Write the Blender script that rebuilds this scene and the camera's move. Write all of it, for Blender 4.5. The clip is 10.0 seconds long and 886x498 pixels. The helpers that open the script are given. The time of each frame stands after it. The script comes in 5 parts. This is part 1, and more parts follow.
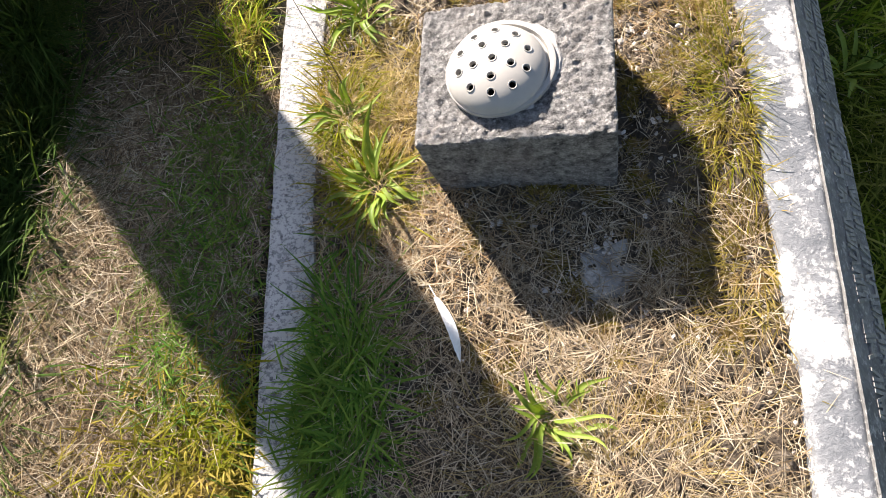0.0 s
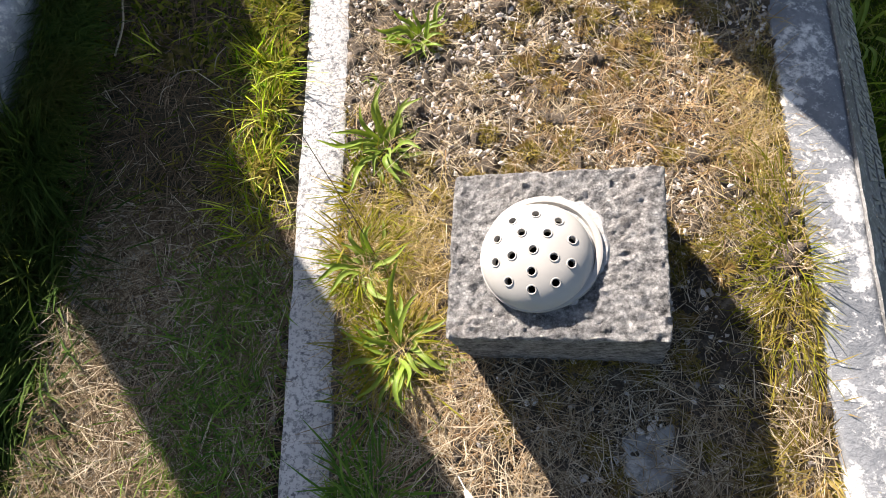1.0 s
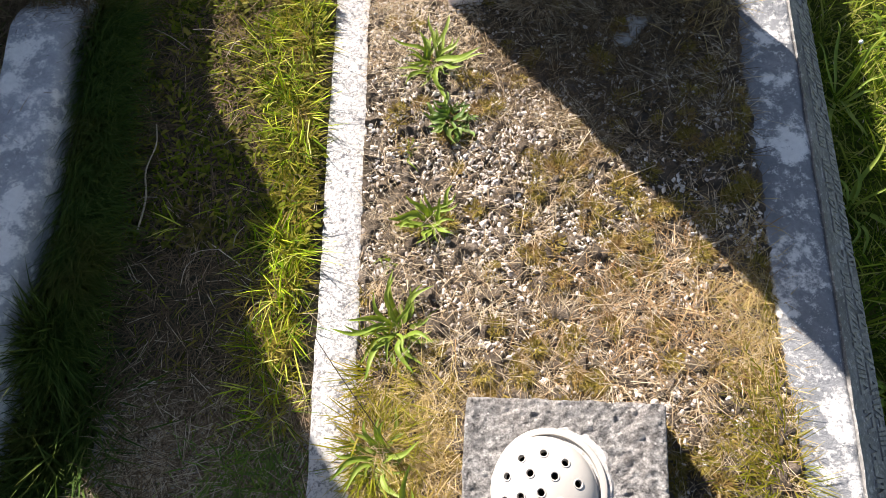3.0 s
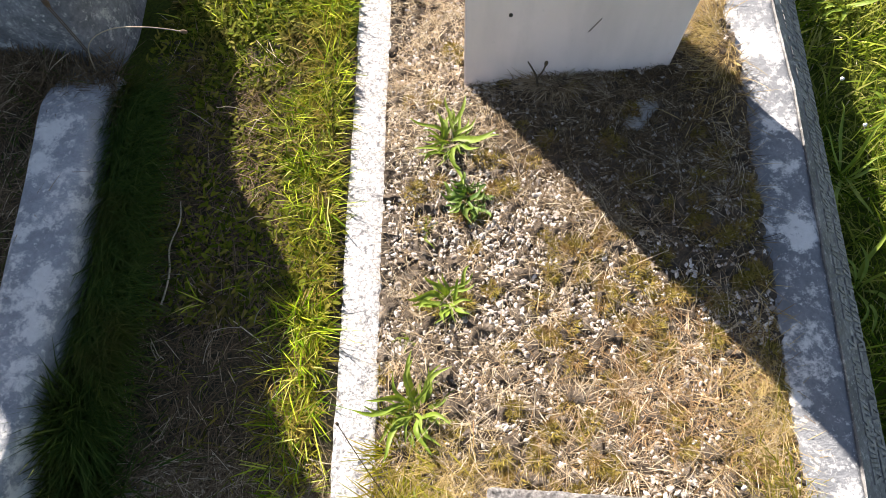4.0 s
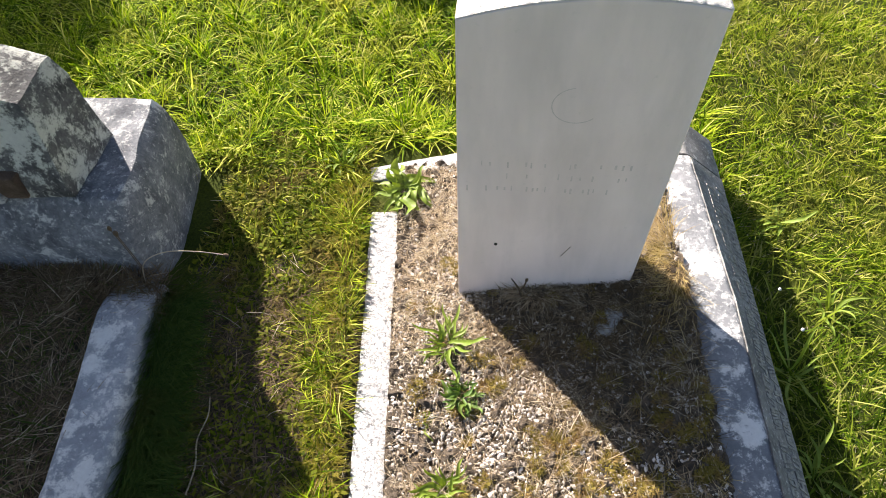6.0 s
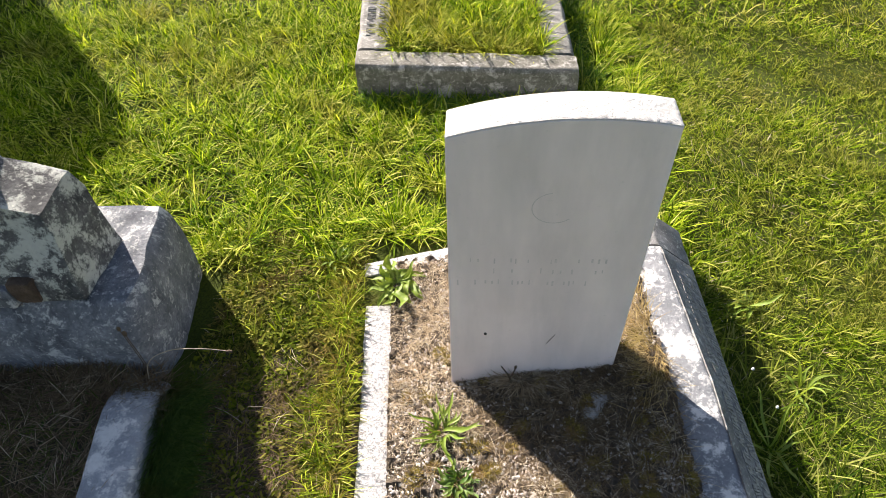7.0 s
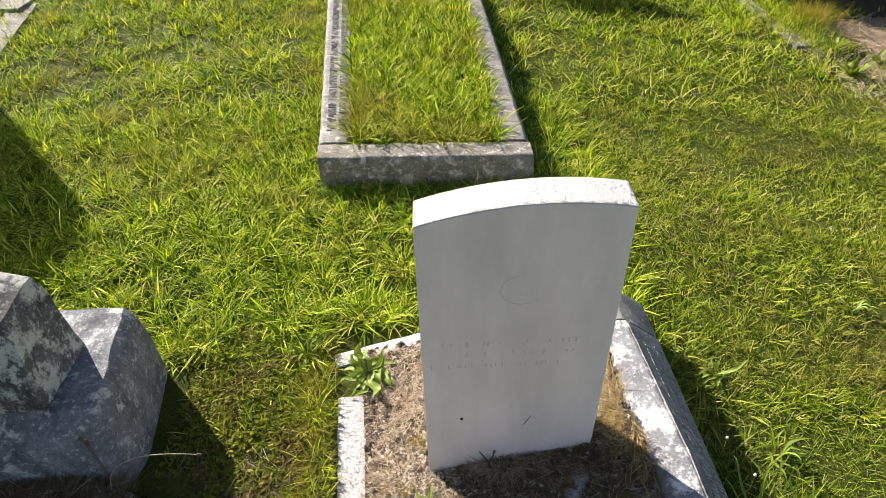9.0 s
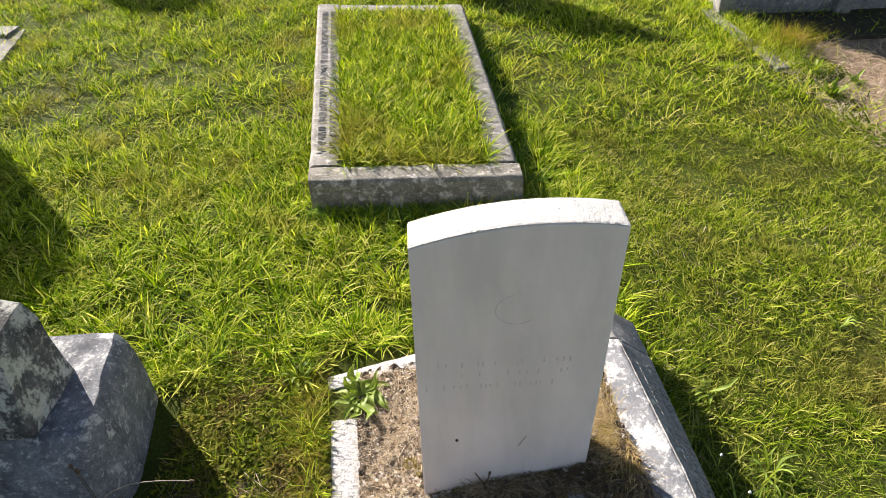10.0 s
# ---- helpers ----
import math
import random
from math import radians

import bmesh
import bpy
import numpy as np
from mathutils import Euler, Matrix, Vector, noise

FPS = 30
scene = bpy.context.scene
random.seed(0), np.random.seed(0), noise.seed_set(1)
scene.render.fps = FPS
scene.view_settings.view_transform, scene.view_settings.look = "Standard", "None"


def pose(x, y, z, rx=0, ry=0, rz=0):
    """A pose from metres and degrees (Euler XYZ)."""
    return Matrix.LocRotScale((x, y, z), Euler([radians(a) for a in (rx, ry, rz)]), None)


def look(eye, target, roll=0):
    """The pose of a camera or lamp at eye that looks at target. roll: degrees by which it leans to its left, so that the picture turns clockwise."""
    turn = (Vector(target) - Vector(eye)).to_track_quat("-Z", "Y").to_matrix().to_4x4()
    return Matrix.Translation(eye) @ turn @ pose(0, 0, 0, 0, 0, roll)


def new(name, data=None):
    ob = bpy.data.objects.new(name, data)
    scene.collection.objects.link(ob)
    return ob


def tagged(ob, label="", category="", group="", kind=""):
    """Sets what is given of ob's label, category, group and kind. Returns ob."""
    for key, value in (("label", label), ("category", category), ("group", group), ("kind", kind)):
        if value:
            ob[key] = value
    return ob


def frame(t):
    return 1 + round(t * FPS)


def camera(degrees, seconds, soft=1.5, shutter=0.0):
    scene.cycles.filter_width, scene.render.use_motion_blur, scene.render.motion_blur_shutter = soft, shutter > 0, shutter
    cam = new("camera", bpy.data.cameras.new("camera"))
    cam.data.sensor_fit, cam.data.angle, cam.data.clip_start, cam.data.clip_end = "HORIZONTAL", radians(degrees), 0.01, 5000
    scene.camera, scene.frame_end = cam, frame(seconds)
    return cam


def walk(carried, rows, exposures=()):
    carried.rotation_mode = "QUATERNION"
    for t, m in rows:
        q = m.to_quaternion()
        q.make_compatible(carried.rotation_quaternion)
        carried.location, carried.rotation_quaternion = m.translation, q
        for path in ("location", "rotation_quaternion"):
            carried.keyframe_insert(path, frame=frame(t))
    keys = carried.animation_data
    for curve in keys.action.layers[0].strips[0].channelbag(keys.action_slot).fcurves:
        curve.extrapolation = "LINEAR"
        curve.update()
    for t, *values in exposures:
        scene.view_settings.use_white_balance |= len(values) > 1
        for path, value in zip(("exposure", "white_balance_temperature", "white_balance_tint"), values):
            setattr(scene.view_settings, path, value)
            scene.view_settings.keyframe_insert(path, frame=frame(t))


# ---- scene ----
cam = camera(68.8, 10.0, soft=0.6)
PATH = [
    (0, (0.107, 0.079, 0.873), (-0.001, 0.736, -1.013), -6.2),
    (0.5, (0.091, 0.189, 0.874), (-0.023, 0.837, -1.015), -6.3),
    (1, (0.057, 0.325, 0.886), (-0.062, 0.962, -1.006), -6.8),
    (1.5, (0.064, 0.422, 0.903), (-0.055, 1.057, -0.989), -6.7),
    (2, (0.058, 0.488, 0.939), (-0.062, 1.132, -0.951), -6.6),
    (2.5, (0.048, 0.525, 0.984), (-0.072, 1.18, -0.902), -6.4),
    (4, (-0.003, 0.637, 1.071), (-0.132, 1.379, -0.782), -5.6),
    (4.5, (0.002, 0.651, 1.122), (-0.136, 1.469, -0.698), -5.3),
    (5, (-0.015, 0.643, 1.173), (-0.162, 1.57, -0.593), -4.6),
    (5.5, (0.003, 0.635, 1.228), (-0.154, 1.677, -0.472), -4.1),
    (6, (0.015, 0.627, 1.278), (-0.145, 1.786, -0.344), -3.9),
    (7.5, (-0.001, 0.558, 1.374), (-0.085, 2.003, -0.006), -2.9),
    (8, (-0.004, 0.565, 1.374), (-0.055, 2.054, 0.04), -2.9),
    (8.5, (-0.002, 0.566, 1.374), (-0.024, 2.089, 0.078), -2.8),
    (9, (-0.006, 0.562, 1.379), (-0.006, 2.11, 0.111), -2.8),
    (9.5, (-0.016, 0.561, 1.382), (0.003, 2.126, 0.137), -2.7),
    (10, (-0.017, 0.556, 1.384), (0.023, 2.142, 0.167), -2.5),
]
walk(cam, [(t, look(eye, target, roll)) for t, eye, target, roll in PATH], exposures=((0, 1.82, 7050, 15), (1, 1.70, 7000, 15), (2.5, 1.66, 7000, 15), (4, 1.85, 7050, 15), (6, 1.88, 7050, 15), (7.5, 1.66, 7050, 15), (10, 1.58, 7050, 15)))

# ---- light: low sun from behind and to the left, clear sky ----
SUN_EL = radians(27.0)
SUN_XY = Vector((0.655, -0.755)).normalized()
sun_way = Vector((SUN_XY.x * math.cos(SUN_EL), SUN_XY.y * math.cos(SUN_EL), -math.sin(SUN_EL)))
sun_data = bpy.data.lights.new("sun", "SUN")
sun_data.energy, sun_data.angle, sun_data.color = 5.0, radians(0.55), (1.0, 0.96, 0.90)
sun = new("sun", sun_data)
sun.matrix_world = Matrix.Translation((-4, 5, 6)) @ sun_way.to_track_quat("-Z", "Y").to_matrix().to_4x4()

world = bpy.data.worlds.new("sky")
scene.world = world
world.use_nodes = True
wn = world.node_tree
sky = wn.nodes.new("ShaderNodeTexSky")
sky.sky_type, sky.sun_disc = "NISHITA", False
sky.sun_elevation, sky.sun_rotation = SUN_EL, radians(-41)
back = wn.nodes["Background"]
back.inputs["Strength"].default_value = 0.052
wn.links.new(sky.outputs["Color"], back.inputs["Color"])


# ---- materials ----
class Nodes:
    """A short way to write a node material."""

    def __init__(self, name, rough=0.85, spec=0.3):
        self.mat = bpy.data.materials.new(name)
        self.mat.use_nodes = True
        self.t = self.mat.node_tree
        self.bsdf = self.t.nodes["Principled BSDF"]
        self.bsdf.inputs["Roughness"].default_value = rough
        self.bsdf.inputs["Specular IOR Level"].default_value = spec
        self.pos = self.t.nodes.new("ShaderNodeNewGeometry")

    def noise(self, scale, detail=4.0, rough=0.6, stretch=None, kind="Fac"):
        n = self.t.nodes.new("ShaderNodeTexNoise")
        n.inputs["Scale"].default_value, n.inputs["Detail"].default_value, n.inputs["Roughness"].default_value = scale, detail, rough
        src = self.pos.outputs["Position"]
        if stretch:
            m = self.t.nodes.new("ShaderNodeMapping")
            m.inputs["Scale"].default_value = stretch
            self.t.links.new(src, m.inputs["Vector"])
            src = m.outputs["Vector"]
        self.t.links.new(src, n.inputs["Vector"])
        return n.outputs[kind]

    def voronoi(self, scale, out="Distance", feature="F1"):
        n = self.t.nodes.new("ShaderNodeTexVoronoi")
        n.feature = feature
        n.inputs["Scale"].default_value = scale
        self.t.links.new(self.pos.outputs["Position"], n.inputs["Vector"])
        return n.outputs[out]

    def island(self):
        return self.pos.outputs["Random Per Island"]

    def piece(self):
        return self.t.nodes.new("ShaderNodeObjectInfo").outputs["Random"]

    def ramp(self, fac, *stops):
        n = self.t.nodes.new("ShaderNodeValToRGB")
        e = n.color_ramp.elements
        while len(e) < len(stops):
            e.new(0.5)
        for k, (p, c) in zip(e, stops):
            k.position = p
            k.color = (*c, 1) if isinstance(c, tuple) else (c, c, c, 1)
        self.t.links.new(fac, n.inputs["Fac"])
        return n.outputs["Color"]

    def mix(self, fac, a, b, mode="MIX"):
        n = self.t.nodes.new("ShaderNodeMix")
        n.data_type, n.blend_type = "RGBA", mode
        for sock, v in ((n.inputs[0], fac), (n.inputs[6], a), (n.inputs[7], b)):
            if isinstance(v, (int, float)):
                sock.default_value = v if sock.type == "VALUE" else (v, v, v, 1)
            elif isinstance(v, tuple):
                sock.default_value = (*v, 1)
            else:
                self.t.links.new(v, sock)
        return n.outputs[2]

    def bump(self, height, strength, dist):
        n = self.t.nodes.new("ShaderNodeBump")
        n.inputs["Strength"].default_value, n.inputs["Distance"].default_value = strength, dist
        self.t.links.new(height, n.inputs["Height"])
        old = self.bsdf.inputs["Normal"]
        if old.is_linked:
            self.t.links.new(old.links[0].from_socket, n.inputs["Normal"])
        self.t.links.new(n.outputs["Normal"], old)
        return self

    def base(self, col):
        if isinstance(col, tuple):
            self.bsdf.inputs["Base Color"].default_value = (*col, 1)
        else:
            self.t.links.new(col, self.bsdf.inputs["Base Color"])
        return self

    def leafy(self, col, share=0.35, tint=(1.25, 1.2, 0.5)):
        """Thin leaf: part of the light goes through."""
        self.base(col)
        tr = self.t.nodes.new("ShaderNodeBsdfTranslucent")
        mx = self.t.nodes.new("ShaderNodeMixShader")
        mx.inputs["Fac"].default_value = share
        self.t.links.new(self.mix(1.0, col, tint, "MULTIPLY"), tr.inputs["Color"])
        self.t.links.new(self.bsdf.outputs["BSDF"], mx.inputs[1])
        self.t.links.new(tr.outputs["BSDF"], mx.inputs[2])
        self.t.links.new(mx.outputs["Shader"], self.t.nodes["Material Output"].inputs["Surface"])
        return self


def stone_pale():
    m = Nodes("pale_speckled_concrete", 0.9)
    c = m.ramp(m.noise(9, 5), (0.3, (0.50, 0.49, 0.48)), (0.7, (0.66, 0.65, 0.635)))
    c = m.mix(m.ramp(m.noise(170, 5, 0.7), (0.50, 0.0), (0.58, 0.8)), c, (0.24, 0.24, 0.245))
    c = m.mix(m.ramp(m.noise(70, 6, 0.75), (0.55, 0.0), (0.62, 0.9)), c, (0.13, 0.13, 0.14))
    m.base(c)
    return m.bump(m.noise(160, 6, 0.75), 0.9, 0.005).mat


def stone_lichened(name, dark, mid, lichen, amount, scale=11.0, bump=0.004):
    """Old grey stone with crusts of pale lichen."""
    m = Nodes(name, 0.92)
    c = m.ramp(m.noise(14, 8, 0.7), (0.3, dark), (0.7, mid))
    c = m.mix(m.ramp(m.noise(120, 4, 0.7), (0.35, 0.0), (0.7, 0.6)), c, dark)
    crust = m.ramp(m.noise(scale * 1.3, 12, 0.76), (amount, 0.0), (amount + 0.07, 1.0))
    speck = m.ramp(m.noise(scale * 6, 6, 0.75), (0.56, 0.0), (0.68, 0.85))
    c = m.mix(speck, c, lichen)
    c = m.mix(crust, c, m.mix(m.noise(90, 4), lichen, tuple(v * 0.68 for v in lichen)))
    m.base(c)
    return m.bump(m.noise(150, 6, 0.7), 0.7, bump).bump(crust, 0.4, 0.002).mat


def granite():
    m = Nodes("rough_grey_granite", 0.88)
    c = m.ramp(m.noise(85, 10, 0.80), (0.36, (0.045, 0.044, 0.044)), (0.45, (0.19, 0.185, 0.183)), (0.54, (0.36, 0.35, 0.345)), (0.66, (0.66, 0.65, 0.64)))
    c = m.mix(m.ramp(m.voronoi(95, "Distance"), (0.06, 0.85), (0.20, 0.0)), c, (0.60, 0.59, 0.58))
    c = m.mix(m.ramp(m.noise(9, 4), (0.50, 0.0), (0.7, 0.3)), c, (0.50, 0.44, 0.40))
    m.base(c)
    return m.bump(m.noise(95, 10, 0.80), 1.0, 0.014).bump(m.noise(420, 3), 0.6, 0.002).mat


def portland():
    m = Nodes("white_portland_stone", 0.8)
    c = m.ramp(m.noise(5, 6, 0.6), (0.3, (0.78, 0.68, 0.66)), (0.7, (0.86, 0.76, 0.74)))
    c = m.mix(m.ramp(m.noise(3.2, 5, 0.6, (1.6, 1, 0.35)), (0.44, 0.0), (0.68, 0.60)), c, (0.52, 0.475, 0.46))
    c = m.mix(m.ramp(m.noise(6, 8, 0.7, (1.5, 1, 0.5)), (0.54, 0.0), (0.74, 0.28)), c, (0.52, 0.47, 0.45))
    c = m.mix(m.ramp(m.noise(70, 4), (0.62, 0.0), (0.75, 0.25)), c, (0.5, 0.48, 0.45))
    m.base(c)
    return m.bump(m.noise(240, 3), 0.2, 0.001).mat


def weathered_top():
    m = Nodes("weathered_white_stone", 0.9)
    c = m.ramp(m.noise(40, 6), (0.3, (0.62, 0.615, 0.60)), (0.7, (0.76, 0.755, 0.74)))
    c = m.mix(m.ramp(m.noise(150, 5, 0.7), (0.54, 0.0), (0.64, 0.5)), c, (0.42, 0.42, 0.42))
    m.base(c)
    return m.bump(m.noise(170, 6, 0.75), 1.0, 0.008).mat


def glazed():
    m = Nodes("off_white_glazed_lid", 0.42, 0.4)
    c = m.ramp(m.noise(22, 5), (0.35, (0.35, 0.335, 0.315)), (0.7, (0.40, 0.385, 0.36)))
    m.base(m.mix(m.ramp(m.noise(150, 3), (0.62, 0.0), (0.75, 0.3)), c, (0.45, 0.42, 0.38)))
    return m.bump(m.noise(60, 3), 0.08, 0.001).mat


def plain(name, col, rough=0.85, grain=60.0, vary=0.35):
    m = Nodes(name, rough)
    m.base(m.mix(m.ramp(m.noise(grain, 5), (0.3, 0.0), (0.7, 1.0)), tuple(v * (1 - vary) for v in col), col))
    return m.bump(m.noise(grain * 2.5, 4), 0.4, 0.002).mat


def soil(name, a, b, c):
    m = Nodes(name, 0.95, 0.15)
    col = m.ramp(m.noise(26, 7, 0.7), (0.3, a), (0.55, b), (0.75, c))
    m.base(m.mix(m.ramp(m.noise(300, 3), (0.45, 0.0), (0.7, 0.7)), col, a))
    return m.bump(m.noise(120, 7, 0.7), 1.0, 0.008).mat


def lawn_soil():
    m = Nodes("lawn_ground", 0.95, 0.1)
    col = m.ramp(m.noise(5, 6, 0.65), (0.3, (0.040, 0.058, 0.008)), (0.55, (0.070, 0.092, 0.012)), (0.78, (0.12, 0.105, 0.035)))
    m.base(m.mix(m.ramp(m.noise(190, 4), (0.4, 0.0), (0.7, 0.7)), col, (0.015, 0.018, 0.007)))
    return m.bump(m.noise(90, 6, 0.7), 1.0, 0.01).mat


def blade_mat(name, cols, patch, patch_cols, share=0.4, tint=(1.25, 1.2, 0.5), cut=(0.45, 0.65)):
    """Grass: each blade its own tone, and patches of another tone over the sward."""
    m = Nodes(name, 0.75, 0.05)
    n = len(cols) - 1
    c = m.ramp(m.island(), *[(i / n, k) for i, k in enumerate(cols)])
    d = m.ramp(m.island(), (0.0, patch_cols[0]), (1.0, patch_cols[1]))
    return m.leafy(m.mix(m.ramp(m.noise(patch, 4, 0.6), (cut[0], 0.0), (cut[1], 1.0)), c, d), share, tint).mat


def leaf_mat(name, a, b, share=0.3):
    m = Nodes(name, 0.5, 0.25)
    c = m.mix(m.ramp(m.noise(60, 3), (0.35, 0.0), (0.7, 1.0)), a, b)
    c = m.mix(m.mix(0.5, m.piece(), 0.0), c, (0.20, 0.25, 0.05))
    m.leafy(c, share)
    return m.bump(m.noise(300, 2, 0.5), 0.3, 0.001).mat


PALE = stone_pale()
KERB = stone_lichened("grey_kerb_stone", (0.13, 0.14, 0.155), (0.30, 0.31, 0.325), (0.80, 0.79, 0.77), 0.51, 11.0)
LETTER = plain("weathered_raised_lettering", (0.36, 0.355, 0.34), 0.9, 90, 0.6)
CHAMFER = stone_lichened("dark_chamfer_stone", (0.10, 0.10, 0.10), (0.36, 0.355, 0.35), (0.60, 0.59, 0.57), 0.55, 22.0)
GRANITE = granite()
PORTLAND = portland()
TOPSTONE = weathered_top()
LID = glazed()
MORTAR = plain("white_mortar", (0.52, 0.505, 0.49), 0.95, 130, 0.55)
HOLLOW = plain("hollow_shade", (0.03, 0.03, 0.028), 0.95)
MONUMENT = stone_lichened("blotched_monument_stone", (0.035, 0.035, 0.036), (0.21, 0.21, 0.205), (0.60, 0.61, 0.55), 0.49, 11.0, 0.005)
MONUMENT_BASE = stone_lichened("blue_grey_base_stone", (0.06, 0.066, 0.078), (0.32, 0.335, 0.36), (0.60, 0.61, 0.60), 0.54, 12.0, 0.006)
NEXT_KERB = stone_lichened("pale_blue_grey_kerb_stone", (0.20, 0.215, 0.24), (0.48, 0.50, 0.53), (0.80, 0.80, 0.78), 0.50, 10.0, 0.006)
BROWNSTONE = soil("brown_sandstone", (0.07, 0.05, 0.035), (0.14, 0.10, 0.075), (0.2, 0.15, 0.11))
FARSTONE = stone_lichened("grey_far_kerb_stone", (0.10, 0.098, 0.09), (0.33, 0.32, 0.30), (0.56, 0.54, 0.51), 0.56, 18.0)
# mossy far kerb; its dark tones also stand for the front face's shade
MOSSY = stone_lichened("mossy_shade_kerb_stone", (0.075, 0.072, 0.055), (0.33, 0.315, 0.28), (0.60, 0.57, 0.53), 0.53, 15.0)
SLAB = stone_lichened("old_concrete_slab", (0.22, 0.21, 0.20), (0.40, 0.39, 0.37), (0.6, 0.59, 0.56), 0.56, 16.0)
PLOT_SOIL = soil("dry_plot_soil", (0.034, 0.027, 0.020), (0.13, 0.104, 0.08), (0.33, 0.285, 0.24))
BARE = soil("bare_pinkish_earth", (0.16, 0.11, 0.075), (0.30, 0.225, 0.165), (0.42, 0.335, 0.26))
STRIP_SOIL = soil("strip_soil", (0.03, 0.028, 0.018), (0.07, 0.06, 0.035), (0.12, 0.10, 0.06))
LAWN = lawn_soil()
GRASS = blade_mat("lawn_blades", ((0.015, 0.042, 0.002), (0.08, 0.17, 0.006), (0.23, 0.35, 0.012), (0.46, 0.55, 0.04), (0.62, 0.60, 0.19)), 2.2, ((0.12, 0.14, 0.010), (0.46, 0.40, 0.10)), 0.32, (1.25, 1.25, 0.4), (0.50, 0.72))
GRASS_SIDE = blade_mat("side_lawn_blades", ((0.020, 0.050, 0.003), (0.08, 0.145, 0.006), (0.19, 0.275, 0.012), (0.32, 0.38, 0.03), (0.50, 0.49, 0.14)), 2.6, ((0.09, 0.105, 0.010), (0.34, 0.30, 0.08)), 0.25, (1.2, 1.2, 0.4), (0.48, 0.70))
# GRASS_SIDE made deeper green, darkened in part for the lettered kerb's shadow
GRASS_NEAR = blade_mat("kerbside_shade_blades", ((0.015, 0.040, 0.004), (0.055, 0.105, 0.006), (0.125, 0.19, 0.012), (0.21, 0.265, 0.025), (0.36, 0.36, 0.11)), 2.6, ((0.06, 0.075, 0.009), (0.24, 0.22, 0.06)), 0.25, (1.15, 1.2, 0.4), (0.48, 0.70))
GRASS_DRY = blade_mat("yellowing_blades", ((0.13, 0.16, 0.010), (0.21, 0.22, 0.018), (0.30, 0.26, 0.045)), 9.0, ((0.26, 0.20, 0.04), (0.38, 0.28, 0.10)))
GRASS_DEEP = blade_mat("deep_green_blades", ((0.055, 0.14, 0.028), (0.12, 0.24, 0.04), (0.22, 0.35, 0.07)), 6.0, ((0.08, 0.16, 0.03), (0.18, 0.24, 0.05)))
STRAW = blade_mat("dead_straw", ((0.12, 0.085, 0.05), (0.33, 0.255, 0.17), (0.50, 0.42, 0.30), (0.70, 0.62, 0.48)), 12.0, ((0.24, 0.165, 0.10), (0.58, 0.47, 0.32)), 0.2, (1.1, 1.0, 0.8))
# brown dead grass, toned below STRAW so its colour carries shade
WITHER = blade_mat("withered_grass_shade", ((0.06, 0.042, 0.026), (0.14, 0.10, 0.06), (0.24, 0.18, 0.11)), 20.0, ((0.09, 0.06, 0.035), (0.20, 0.145, 0.085)), 0.15, (1.1, 1.0, 0.8))
GOLD = blade_mat("golden_dead_grass", ((0.30, 0.21, 0.09), (0.46, 0.35, 0.16), (0.62, 0.50, 0.28)), 15.0, ((0.34, 0.27, 0.09), (0.54, 0.42, 0.20)), 0.3, (1.1, 1.0, 0.7))
MOSS = blade_mat("yellow_green_moss", ((0.10, 0.085, 0.015), (0.22, 0.175, 0.04), (0.34, 0.27, 0.08)), 30.0, ((0.17, 0.10, 0.04), (0.33, 0.22, 0.10)), 0.2, (1.1, 1.0, 0.6))
# green blades for shaded places, with the shade mixed into their colour
GRASS_SHADE = blade_mat("shade_green_blades", ((0.028, 0.06, 0.014), (0.055, 0.10, 0.022), (0.10, 0.145, 0.035)), 6.0, ((0.05, 0.075, 0.014), (0.10, 0.10, 0.03)), 0.3)
CREEP = blade_mat("creeping_growth", ((0.03, 0.045, 0.005), (0.08, 0.115, 0.009), (0.16, 0.20, 0.016), (0.27, 0.25, 0.05)), 9.0, ((0.05, 0.05, 0.012), (0.20, 0.155, 0.05)))
LEAF = leaf_mat("plantain_leaf", (0.13, 0.21, 0.022), (0.23, 0.32, 0.05))
LEAF_DARK = leaf_mat("dark_green_leaf", (0.05, 0.12, 0.022), (0.10, 0.18, 0.035))
STALK = plain("dry_stalk", (0.42, 0.36, 0.27), 0.9, 200)
SEED = plain("brown_seed_head", (0.12, 0.085, 0.055), 0.95, 300)
FEATHER = plain("white_feather_vane", (0.84, 0.83, 0.81), 0.7, 300, 0.12)


def gravel_mat():
    m = Nodes("pale_gravel_chips", 0.9)
    c = m.ramp(m.island(), (0.0, (0.20, 0.17, 0.148)), (0.25, (0.38, 0.335, 0.30)), (0.6, (0.60, 0.55, 0.50)), (1.0, (0.80, 0.76, 0.72)))
    m.base(m.mix(m.ramp(m.noise(400, 3), (0.4, 0.0), (0.7, 0.4)), c, (0.25, 0.2, 0.15)))
    return m.mat


GRAVEL = gravel_mat()


# ---- building helpers ----
def smooth_mesh(me, angle=38):
    me.polygons.foreach_set("use_smooth", [True] * len(me.polygons))
    me.set_sharp_from_angle(angle=radians(angle))


def mesh_of(name, verts, faces, material, smooth=True):
    me = bpy.data.meshes.new(name)
    me.from_pydata([tuple(v) for v in verts], [], faces)
    me.update()
    me.materials.append(material)
    if smooth:
        smooth_mesh(me)
    return me


